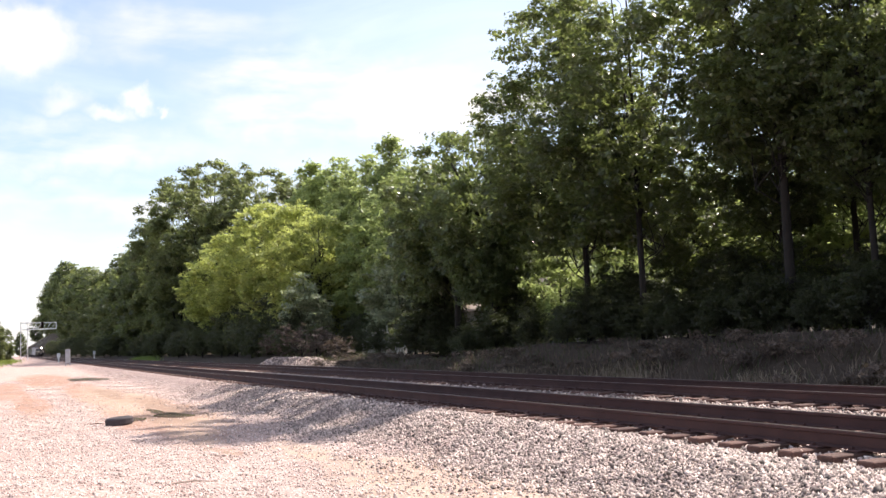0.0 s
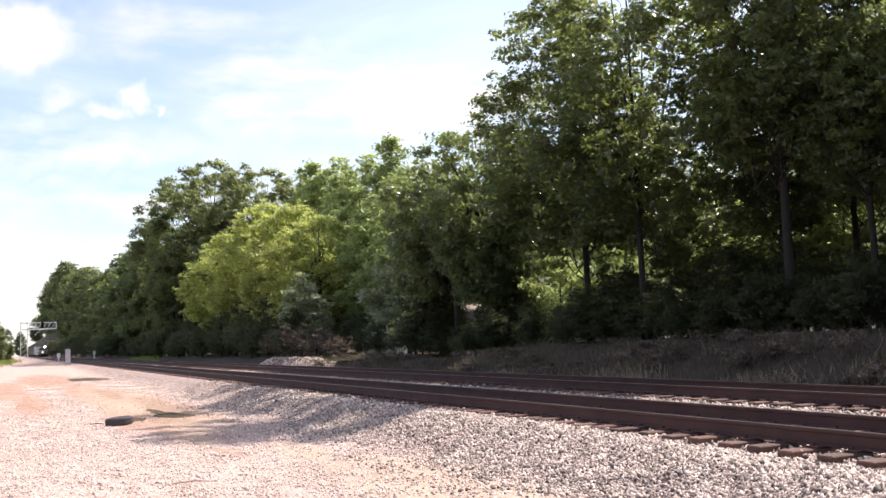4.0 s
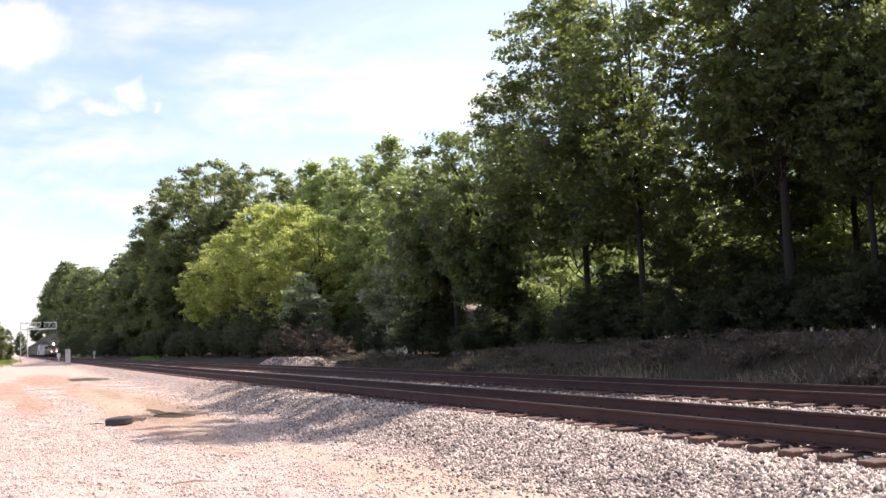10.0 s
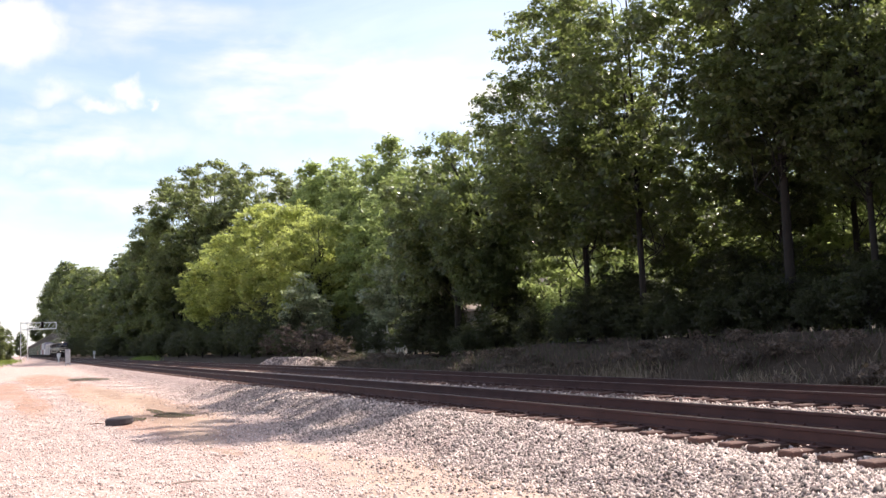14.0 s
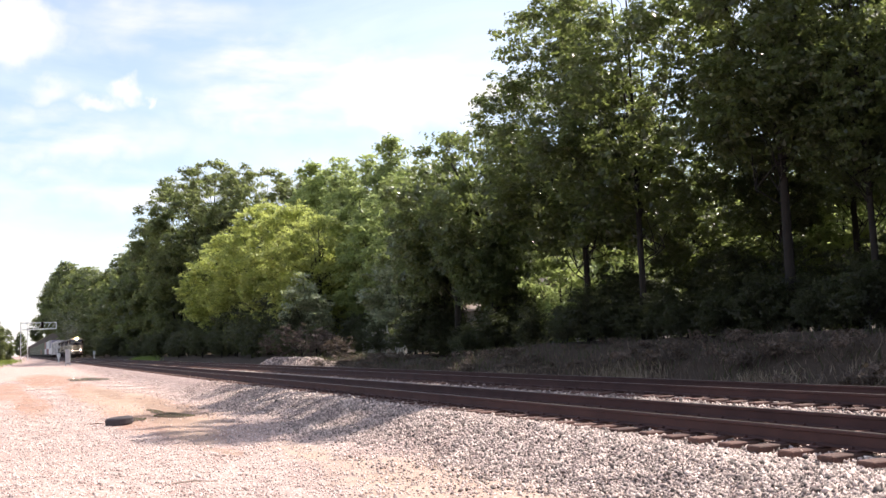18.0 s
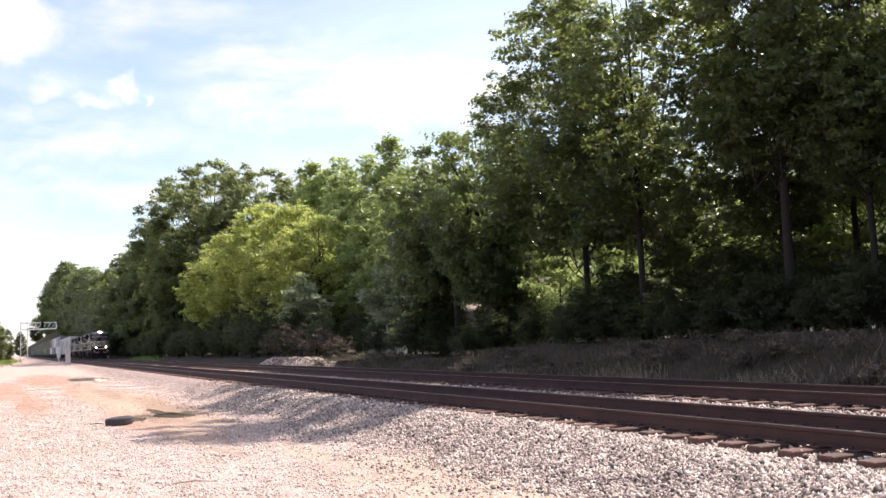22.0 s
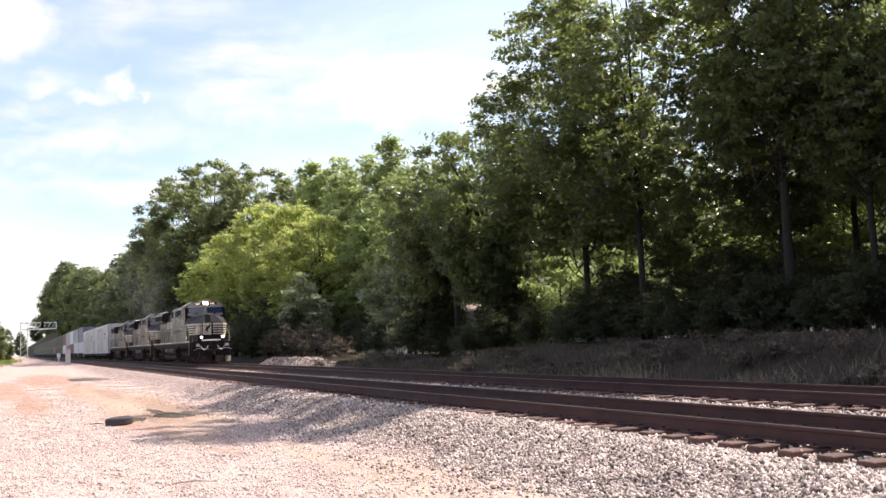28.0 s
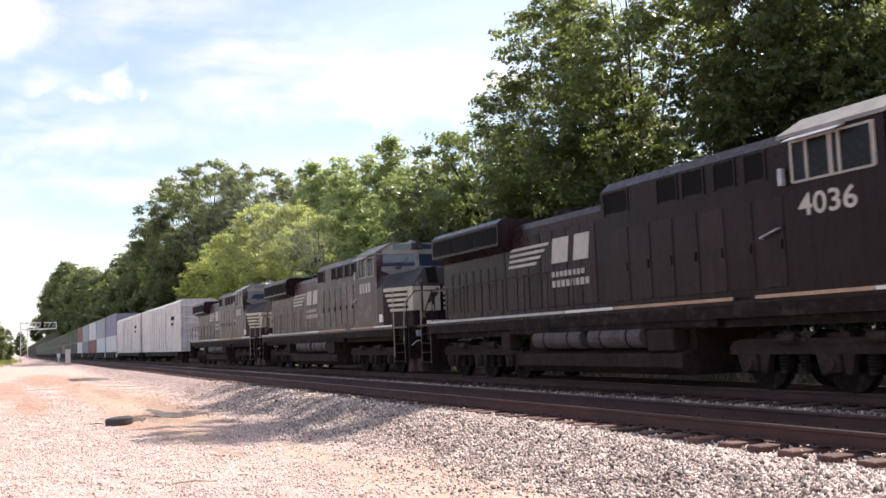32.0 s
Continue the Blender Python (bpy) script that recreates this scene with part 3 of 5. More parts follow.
                tube(g, [b0, b0.lerp(e, 0.5) + Vector(r.normal(0, 0.08, 3)) * rl, e], [r0 * 0.35, r0 * 0.22, r0 * 0.05], 5)
    part("trunk", g, M_BARK, root, "dark bark trunk and limbs", smooth=True)
    part("crown", leaves_mesh("crown", ls, leaves, size, leaf, r, droop), leaf, root)
    return root


def at_ground(ob, x, y, rz=0.0, s=1.0, sink=0.0):
    ob.matrix_basis = pose(x, y, float(ground_z(x, y)) - sink, 0, 0, rz) @ Matrix.Diagonal((s, s, s, 1))
    return ob


def plant_again(ob, x, y, rz, s=1.0):
    c = copy_thing(ob, pose(x, y, float(ground_z(x, y)), 0, 0, rz))
    c.scale = (s, s, s)
    return c


def plant(kinds, spots):
    """Plants each kind once, then copies of it: spots are (kind, x, y, turn, scale)."""
    used = set()
    for k, x, y, rz, s in spots:
        if k in used:
            plant_again(kinds[k], x, y, rz, s)
        else:
            used.add(k)
            at_ground(kinds[k], x, y, rz, s)


def woods():
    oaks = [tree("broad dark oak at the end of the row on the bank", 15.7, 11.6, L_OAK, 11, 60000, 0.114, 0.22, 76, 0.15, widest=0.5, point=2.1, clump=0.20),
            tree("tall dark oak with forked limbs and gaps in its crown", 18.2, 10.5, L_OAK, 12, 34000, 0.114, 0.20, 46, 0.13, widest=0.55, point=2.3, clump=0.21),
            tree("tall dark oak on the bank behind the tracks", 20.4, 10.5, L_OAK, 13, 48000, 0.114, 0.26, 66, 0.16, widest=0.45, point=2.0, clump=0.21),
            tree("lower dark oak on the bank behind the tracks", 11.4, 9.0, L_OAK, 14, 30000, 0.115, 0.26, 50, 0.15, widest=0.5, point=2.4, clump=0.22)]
    plant(oaks, [(0, -36.1, 23.0, 205, 1.0), (1, -30.7, 22.0, 10, 1.0), (2, -23.2, 22.2, 200, 1.0), (2, -20.6, 23.0, 60, 0.70), (3, -17.2, 24.2, 130, 0.84), (3, -13.8, 24.4, 260, 0.72), (3, -8.5, 24.6, 90, 0.66),
                 (2, -27.2, 25.8, 150, 0.68), (3, -33.2, 26.6, 20, 0.74), (2, -26.2, 28.4, 70, 0.85), (3, -20.5, 27.5, 300, 1.05), (3, -14.0, 29.0, 70, 1.0),
                 (3, -24.0, 46.0, 30, 1.0), (3, -33.0, 47.0, 100, 1.05), (3, -43.0, 46.0, 60, 1.0), (3, -54.0, 46.0, 300, 1.1), (0, -64.0, 47.0, 20, 0.75), (3, -56.0, 38.5, 40, 0.95), (3, -63.0, 41.0, 130, 1.1), (3, -73.0, 44.0, 220, 1.2), (3, -14.0, 46.0, 80, 0.9)])
    under = tree("dense understory tree behind the oaks, shade coloured into its leaves", 7.0, 7.2, L_UNDER_SHADE, 15, 20000, 0.11, 0.03, 30, 0.14, widest=0.45, point=2.3, clump=0.28)
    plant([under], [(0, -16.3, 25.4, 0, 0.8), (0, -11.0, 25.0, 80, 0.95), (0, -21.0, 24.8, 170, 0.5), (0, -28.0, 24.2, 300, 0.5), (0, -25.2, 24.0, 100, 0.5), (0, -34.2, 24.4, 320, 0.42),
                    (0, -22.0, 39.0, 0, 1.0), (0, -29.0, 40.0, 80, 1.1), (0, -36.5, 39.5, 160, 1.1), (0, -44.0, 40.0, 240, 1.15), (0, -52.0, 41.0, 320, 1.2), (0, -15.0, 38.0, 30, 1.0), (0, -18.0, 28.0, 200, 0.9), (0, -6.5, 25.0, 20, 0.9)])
    dark = tree("dense dark tree with drooping leaf sprays", 11.8, 9.6, L_DARK, 21, 40000, 0.135, 0.32, 58, 0.22, droop=0.3, widest=0.55, point=2.9, clump=0.22)
    plant([dark], [(0, -44.6, 22.8, 0, 1.05), (0, -49.4, 22.8, 140, 0.97), (0, -52.5, 27.0, 250, 0.95), (0, -53.6, 23.6, 60, 0.80), (0, -43.4, 22.0, 200, 0.62)])
    fresh = [tree("tall light green poplar above the other trees", 17.8, 9.2, L_FRESH, 31, 30000, 0.195, 0.10, 66, 0.22, widest=0.35, point=1.3, clump=0.21),
             tree("light green broadleaf tree behind the others", 17.8, 9.5, L_FRESH, 32, 30000, 0.195, 0.10, 66, 0.24, widest=0.45, point=1.9, clump=0.21)]
    plant(fresh, [(0, -78.9, 30.5, 0, 1.1), (1, -88.0, 31.5, 80, 1.1), (1, -103.3, 33.5, 120, 1.24), (0, -95.5, 31.0, 220, 1.08), (0, -114.0, 33.5, 20, 1.36), (1, -68.5, 27.5, 300, 0.82),
                  (1, -74.0, 27.0, 10, 0.74), (0, -64.5, 28.5, 200, 0.74), (1, -119, 37, 30, 1.3)])
    bright = tree("broad yellow-green tree beside the tracks", 15.6, 13.5, L_BRIGHT, 41, 52000, 0.18, 0.10, 88, 0.30, widest=0.42, point=2.1, clump=0.19)
    plant([bright], [(0, -107.0, 26.2, 0, 1.13), (0, -125.0, 25.4, 100, 1.02), (0, -90.0, 24.8, 250, 0.95), (0, -80.5, 24.2, 40, 0.80)])
    big = [tree("tall dark broadleaf tree above the line", 27.2, 14.5, L_BROAD, 51, 46000, 0.25, 0.03, 80, 0.40, widest=0.45, point=2.3, clump=0.19),
           tree("tall dark broadleaf tree with an open crown", 27.2, 13.5, L_BROAD, 52, 36000, 0.24, 0.04, 62, 0.38, widest=0.5, point=2.2, clump=0.19)]
    plant(big, [(1, -178.0, 25.8, 0, 1.2), (0, -161.0, 26.5, 0, 1.15), (0, -149.5, 28.5, 80, 1.13), (1, -142.0, 31.0, 260, 1.04), (0, -134.0, 33, 40, 0.98), (1, -126, 36, 150, 0.88), (1, -164, 23.8, 10, 0.72),
                (0, -152.0, 23.6, 130, 0.70)])
    far = [tree("distant dark green tree in the woods along the line", 20.0, 13.0, L_FAR, 61, 19000, 0.36, 0.02, 52, 0.36, widest=0.45, point=2.3, clump=0.21),
           tree("distant dark green tree in the woods along the line", 20.0, 12.0, L_FAR, 62, 19000, 0.36, 0.02, 52, 0.36, widest=0.4, point=2.0, clump=0.21)]
    spots = []
    for i, (x, s) in enumerate(((-188, 0.95), (-199, 1.08), (-209, 1.12), (-220, 1.05), (-232, 1.1), (-246, 1.0), (-262, 1.06), (-280, 1.1), (-300, 1.12), (-322, 1.2), (-348, 1.22), (-378, 1.36), (-412, 1.45),
                                (-455, 1.52), (-505, 1.6), (-560, 1.75), (-625, 2.0), (-700, 2.15), (-780, 2.25), (-860, 2.3), (-940, 2.2))):
        spots.append((i % 2, x, 17.2 + 6.6 * s, x * 37 % 360, s * 1.08))
    for i, (x, y, s) in enumerate(((-210, 33, 1.15), (-240, 34, 1.2), (-275, 36, 1.3), (-310, 38, 1.35), (-350, 40, 1.5), (-440, 44, 1.7))):
        spots.append((i % 2, x, y, x * 53 % 360, s))
    # the near side of the line, far off
    spots += [(0, -300, -6, 20, 0.42), (1, -318, -12, 120, 0.5), (0, -290, -16, 70, 0.45), (1, -205, -3.2, 0, 0.42), (0, -225, -1.8, 200, 0.36), (1, -1450, 8, 60, 1.7), (0, -1480, 30, 10, 1.8), (1, -1470, 48, 200, 1.7)]
    plant(far, spots)


woods()


def bushes():
    shrub = tree("dense undergrowth shrub below the trees, shade coloured into its leaves", 3.6, 4.2, L_UNDER_SHADE, 71, 8000, 0.085, 0.0, 11, 0.06, widest=0.4, clump=0.42, foot=0.8)
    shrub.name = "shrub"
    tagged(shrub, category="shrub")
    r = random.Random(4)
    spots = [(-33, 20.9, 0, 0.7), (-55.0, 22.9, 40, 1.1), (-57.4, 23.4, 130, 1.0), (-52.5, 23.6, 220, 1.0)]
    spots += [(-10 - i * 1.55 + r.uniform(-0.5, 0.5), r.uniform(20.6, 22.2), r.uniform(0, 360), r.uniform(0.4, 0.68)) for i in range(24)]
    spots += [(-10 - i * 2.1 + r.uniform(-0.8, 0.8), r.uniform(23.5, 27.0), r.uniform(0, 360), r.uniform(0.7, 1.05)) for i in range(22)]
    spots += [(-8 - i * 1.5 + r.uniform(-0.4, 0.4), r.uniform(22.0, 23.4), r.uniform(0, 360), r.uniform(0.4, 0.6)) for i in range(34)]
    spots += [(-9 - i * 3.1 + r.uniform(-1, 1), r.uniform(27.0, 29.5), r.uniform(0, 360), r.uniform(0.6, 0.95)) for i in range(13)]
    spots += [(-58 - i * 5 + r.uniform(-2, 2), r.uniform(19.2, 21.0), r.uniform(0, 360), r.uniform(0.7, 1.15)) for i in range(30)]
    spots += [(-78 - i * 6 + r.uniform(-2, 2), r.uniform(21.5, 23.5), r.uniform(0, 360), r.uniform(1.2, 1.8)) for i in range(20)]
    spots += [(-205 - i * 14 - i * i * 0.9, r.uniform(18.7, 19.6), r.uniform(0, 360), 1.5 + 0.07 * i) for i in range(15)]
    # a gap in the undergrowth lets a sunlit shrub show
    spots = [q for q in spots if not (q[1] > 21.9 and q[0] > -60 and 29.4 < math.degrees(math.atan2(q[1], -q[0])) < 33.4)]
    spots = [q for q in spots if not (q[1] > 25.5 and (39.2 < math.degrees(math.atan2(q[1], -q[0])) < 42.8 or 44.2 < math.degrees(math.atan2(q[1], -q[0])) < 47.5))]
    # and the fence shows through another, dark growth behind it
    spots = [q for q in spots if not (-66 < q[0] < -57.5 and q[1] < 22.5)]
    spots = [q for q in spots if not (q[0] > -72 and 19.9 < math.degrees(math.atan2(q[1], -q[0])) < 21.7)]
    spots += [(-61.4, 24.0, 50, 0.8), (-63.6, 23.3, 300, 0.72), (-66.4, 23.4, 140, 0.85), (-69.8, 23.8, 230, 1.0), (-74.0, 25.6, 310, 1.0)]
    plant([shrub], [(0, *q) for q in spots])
    brown = tree("brown half-bare shrub beside the ballast heap", 2.8, 4.6, L_DRY, 75, 3600, 0.07, 0.0, 14, 0.05, widest=0.4, clump=0.3, foot=0.8)
    brown.name = "shrub"
    tagged(brown, category="shrub")
    plant([brown], [(0, -66.0, 19.4, 0, 1.0), (0, -70.5, 19.6, 90, 1.1), (0, -62.0, 19.8, 200, 0.6), (0, -76.0, 19.5, 300, 1.0)])
    silver = tree("grey-green shrub with pale leaves", 6.5, 4.6, L_SILVER, 81, 9000, 0.14, 0.05, 20, 0.10, widest=0.35, clump=0.32, foot=0.8)
    silver.name = "shrub"
    tagged(silver, category="shrub")
    plant([silver], [(0, -73.0, 21.0, 0, 1.05), (0, -65.3, 25.6, 100, 1.3)])
    fresh = tree("bright green sunlit shrub behind the oaks", 4.6, 4.0, L_FRESH, 91, 8000, 0.11, 0.03, 16, 0.08, widest=0.4, clump=0.34, foot=0.8)
    fresh.name = "shrub"
    tagged(fresh, category="shrub")
    spots = [(-43.4, 24.9, 0, 1.2), (-40.6, 24.3, 90, 1.1), (-39.2, 26.8, 200, 1.3), (-34.2, 30.2, 30, 1.55), (-28.8, 30.2, 200, 1.4), (-31.2, 32.5, 120, 1.6)]
    spots += [(-14 - i * 3.3 + r.uniform(-1, 1), r.uniform(30, 34), r.uniform(0, 360), r.uniform(1.2, 1.8)) for i in range(10)]
    plant([fresh], [(0, *q) for q in spots])


bushes()

# ---- the freight train ----
def lathe(profile, seg=28):
    """A surface of revolution about z from pairs of radius and height."""
    rings = [[(r * math.cos(a), r * math.sin(a), z) for a in (2 * math.pi * k / seg for k in range(seg))] for r, z in profile]
    return Geo().loft(rings, close=False)


# Each vehicle: x = 0 at its front end and negative behind it, y = 0 at the track's centre, z = 0 at the rail heads.
def mirror(fn):
    for s in (-1, 1):
        fn(s)


WHEEL = None


def wheelset(parent, x, r=0.53):
    """A solid axle with two flanged wheels, turning about its own centre."""
    global WHEEL
    if WHEEL is None:
        g = Geo()
        for s in (-1, 1):
            y = s * 0.755
            g.rod((0, y - 0.065, 0), (0, y + 0.065, 0), 0.53, seg=20)
            g.rod((0, y - s * 0.065, 0), (0, y - s * 0.09, 0), 0.56, seg=20)
            g.rod((0, y + s * 0.065, 0), (0, y + s * 0.10, 0), 0.16, seg=10)
        g.rod((0, -1.0, 0), (0, 1.0, 0), 0.09, seg=10)
        WHEEL = g.mesh("wheelset", M_UNDER)
    ob = new("wheelset", WHEEL)
    ob.parent = parent
    ob.matrix_basis = Matrix.Translation((x, 0, r)) @ Matrix.Diagonal((r / 0.53, 1, r / 0.53, 1))
    return ob


def truck(parent, xc, axles, r=0.53):
    """A truck: cast side frames with pedestals, springs, bearing boxes and brake gear, a bolster, and wheelsets."""
    a = max(axles)
    g = Geo()
    top = r + 0.42
    for s in (-1, 1):
        y0, y1 = s * 1.0, s * 1.16
        g.prism([(-a - 0.62, r + 0.14), (a + 0.62, r + 0.14), (a + 0.62, r + 0.30), (a + 0.35, top), (-a - 0.35, top), (-a - 0.62, r + 0.30)], "y", y0, y1)
        for x in axles:
            for k in (-1, 1):
                g.prism([(x + k * 0.17, r + 0.14), (x + k * 0.42, r + 0.14), (x + k * 0.32, r - 0.20), (x + k * 0.19, r - 0.20)], "y", y0, y1)
        g.box(-a - 0.5, a + 0.5, y1, y1 + s * 0.03, top - 0.1, top - 0.03)
    g.box(-0.25, 0.25, -1.05, 1.05, r + 0.15, r + 0.5)
    g.box(-a - 0.55, -a - 0.42, -1.0, 1.0, r + 0.1, r + 0.35)
    g.box(a + 0.42, a + 0.55, -1.0, 1.0, r + 0.1, r + 0.35)
    fr = part("truck", g, M_TRUCK, parent, "dusty cast steel truck frame")
    fr.location = (xc, 0, 0)
    bx = Geo().box(-0.16, 0.16, -0.09, 0.09, -0.17, 0.15, 0.03).rod((0, -0.1, -0.02), (0, -0.13, -0.02), 0.1, seg=10).rod((0, 0.1, -0.02), (0, 0.13, -0.02), 0.1, seg=10).mesh("bearing_box", M_TRUCK)
    coil = [(0.10 if k % 2 else 0.078, 0.03 * k) for k in range(12)]
    sp = Geo().loft([[(q * math.cos(t), q * math.sin(t), z) for t in (2 * math.pi * i / 9 for i in range(9))] for q, z in coil]).mesh("spring", M_UNDER)
    cyl = Geo().rod((-0.2, 0, 0), (0.2, 0, 0), 0.11, seg=12).rod((0.2, 0, 0), (0.42, 0, -0.05), 0.03, seg=6).mesh("brake_cylinder", M_TRUCK)
    shoe = Geo().prism([(-0.05, -0.2), (0.03, -0.22), (0.06, 0.0), (0.03, 0.22), (-0.05, 0.2), (-0.01, 0.0)], "y", -0.06, 0.06).mesh("brake_shoe", M_UNDER)
    sets = []
    for x in axles:
        sets.append(wheelset(fr, x, r))
        for s in (-1, 1):
            b = new("bearing_box", bx)
            b.parent, b.location = fr, (x, s * 1.16, r)
            for k in (-1, 1):
                b = new("brake_shoe", shoe)
                b.parent, b.matrix_basis = fr, pose(x + k * (r + 0.05), s * 0.76, r, 0, 0, 0 if k > 0 else 180)
    for x0, x1 in zip(axles, axles[1:]):
        for s in (-1, 1):
            for k in (-0.24, 0.24):
                b = new("spring", sp)
                b.parent, b.location = fr, ((x0 + x1) / 2 + k, s * 1.1, r - 0.2)
            b = new("brake_cylinder", cyl)
            b.parent, b.location = fr, ((x0 + x1) / 2, s * 1.2, r + 0.42)
    return sets


def strip_round(poly, z0, z1, off):
    """A thin band round an open plan outline, standing off by a small distance."""
    g = Geo()
    for (x0, y0), (x1, y1) in zip(poly, poly[1:]):
        d = Vector((x1 - x0, y1 - y0, 0)).normalized()
        n = Vector((d.y, -d.x, 0))
        a, b = Vector((x0, y0, 0)), Vector((x1, y1, 0))
        q = [a, b, b + n * off, a + n * off]
        g.prism([(p.x, p.y) for p in q], "z", z0, z1)
    return g


def handrail(parent, pts, posts, r, mat, label, name="handrail"):
    g = Geo().pipe(pts, r)
    h = part(name, g, mat, parent, label)
    for a, b in posts:
        part("stanchion", Geo().rod(a, b, r * 0.9, seg=6), mat, h)
    return h


def locomotive():
    t = tagged(new("locomotive"), "black six-axle diesel locomotive with white striped nose", "locomotive", "locomotives of the train")
    # underframe and sills
    part("underframe", Geo().box(-21.7, -0.05, -1.35, 1.35, 1.18, 1.60).box(-15.4, -7.0, -1.48, 1.48, 1.22, 1.56), M_UNDER, t)
    part("walkway", Geo().box(-21.75, -0.02, -1.52, 1.52, 1.60, 1.665), M_BLACK, t)
    for s in (-1, 1):
        y0, y1 = s * 1.524, s * 1.55
        part("side_sill", Geo().box(-20.9, -1.37, s * 1.36, s * 1.52, 1.35, 1.598), M_UNDER, t)
        for x0, x1, m, lab in ((-20.8, -12.45, M_STEEL, "dusty grey sill stripe"), (-12.4, -10.35, M_WHITE, "white sill stripe"), (-10.3, -6.45, M_ORANGE, "rust-stained orange sill stripe"),
                               (-5.85, -3.25, M_ORANGE, "rust-stained orange sill stripe"), (-3.22, -1.37, M_WHITE, "white sill stripe")):
            part("sill_stripe", Geo().box(x0, x1, y0, y1, 1.668, 1.732), m, t, lab)
    # long hood, its doors, the taller front section and the flared radiator
    hood = part("hood", Geo().prism([(-1.03, 1.665), (1.03, 1.665), (1.03, 4.02), (0.88, 4.2), (-0.88, 4.2), (-1.03, 4.02)], "x", -20.55, -10.9), M_BLACK, t)
    dr = Geo().box(-0.31, 0.31, -0.012, 0.012, -0.98, 0.98, 0.008).mesh("hood_door", M_BLACK)
    for s in (-1, 1):
        for k in range(9):
            d = new("hood_door", dr)
            d.parent, d.location = hood, (-11.35 - k * 0.66, s * 1.038, 2.85)
        for k in range(7):
            d = new("hood_door", dr)
            d.parent, d.location, d.scale = hood, (-17.1 - k * 0.5, s * 1.038, 2.55), (0.72, 1, 0.62)
    cab_rear = part("equipment_hood", Geo().prism([(-1.36, 1.665), (1.36, 1.665), (1.36, 4.34), (1.12, 4.56), (-1.12, 4.56), (-1.36, 4.34)], "x", -10.9, -5.1), M_BLACK, t)
    for s in (-1, 1):
        for x0, x1 in ((-10.75, -9.85), (-8.75, -8.12), (-7.92, -7.3), (-6.95, -6.4), (-6.1, -5.6)):
            v = part("vent", Geo().box(x0, x1, s * 1.34, s * 1.366, 3.82, 4.28), M_RECESS_SHADE, cab_rear, "air intake, a flat panel coloured dark as in shade")
            part("vent_frame", Geo().box(x0 - 0.04, x0, s * 1.34, s * 1.385, 3.78, 4.32).box(x1, x1 + 0.04, s * 1.34, s * 1.385, 3.78, 4.32).box(x0, x1, s * 1.34, s * 1.385, 4.28, 4.32), M_BLACK, v)
        for k in range(7):
            d = part("cabinet_door", Geo().box(-10.6 + k * 0.78, -9.9 + k * 0.78, s * 1.36, s * 1.375, 1.85, 3.45, 0.006), M_BLACK, cab_rear)
            part("latch", Geo().box(-10.0 + k * 0.78, -9.96 + k * 0.78, s * 1.375, s * 1.4, 2.5, 2.68), M_UNDER, d)
        part("grab_iron", Geo().pipe([(-5.75, s * 1.37, 2.72), (-5.75, s * 1.46, 2.74), (-5.3, s * 1.46, 2.86), (-5.3, s * 1.37, 2.88)], 0.018), M_STEEL, cab_rear)
    for k, x in enumerate((-12.6, -14.1)):
        part("exhaust_stack" if k == 0 else "roof_fan", Geo().rod((x, 0, 4.15), (x, 0, 4.42), 0.34 if k == 0 else 0.6, seg=16), M_UNDER, t)
    rad = part("radiator", Geo().prism([(-1.03, 3.5), (1.03, 3.5), (1.48, 3.66), (1.48, 4.28), (1.3, 4.42), (-1.3, 4.42), (-1.48, 4.28), (-1.48, 3.66)], "x", -20.45, -15.85), M_BLACK, t)
    for s in (-1, 1):
        for k in range(6):
            part("radiator_screen", Geo().box(-20.3 + k * 0.74, -19.64 + k * 0.74, s * 1.475, s * 1.495, 3.74, 4.2), M_RECESS_SHADE, rad)
    # cab
    cab = part("cab", Geo().prism([(-1.53, 1.665), (1.53, 1.665), (1.53, 4.38), (0.98, 4.70), (-0.98, 4.70), (-1.53, 4.38)], "x", -5.0, -2.76), M_BLACK, t)
    g = Geo()
    shell = ((-1.58, 4.35), (-1.58, 4.42), (-0.98, 4.76), (0.98, 4.76), (1.58, 4.42), (1.58, 4.35), (0.98, 4.69), (-0.98, 4.69))
    g.loft([[(-5.04, y, z) for y, z in shell], [(-2.50 - 0.16 * abs(y), y, z) for y, z in shell]])
    part("roof", g, M_ROOF, cab, "cab roof, paled for the sun on top")
    for s in (-1, 1):
        w = part("side_window", Geo().box(-4.74, -3.06, s * 1.528, s * 1.534, 3.60, 4.26), M_SIDE_GLASS, cab, "dark side window glass")
        fr = Geo()
        for x, w2 in ((-4.76, 0.03), (-4.42, 0.03), (-3.90, 0.045), (-3.72, 0.03), (-3.04, 0.04)):
            fr.box(x - w2, x + w2, s * 1.53, s * 1.556, 3.58, 4.28)
        fr.box(-4.76, -3.04, s * 1.53, s * 1.552, 3.56, 3.60).box(-4.76, -3.04, s * 1.53, s * 1.552, 4.25, 4.29)
        part("window_frame", fr, M_BROW, w, "bare aluminium window frame")
        part("sun_visor", Geo().prism([(s * 1.55, 4.33), (s * 1.80, 4.24), (s * 1.80, 4.26), (s * 1.55, 4.36)], "x", -4.7, -3.55), M_STEEL, cab)
        part("mirror", Geo().box(-5.0, -4.9, s * 1.56, s * 1.66, 3.55, 3.85, 0.01), M_STEEL, cab)
        part("data_panel", Geo().box(-2.64, -2.30, s * 1.53, s * 1.536, 1.86, 2.14), M_WHITE, cab, "white square data plate")
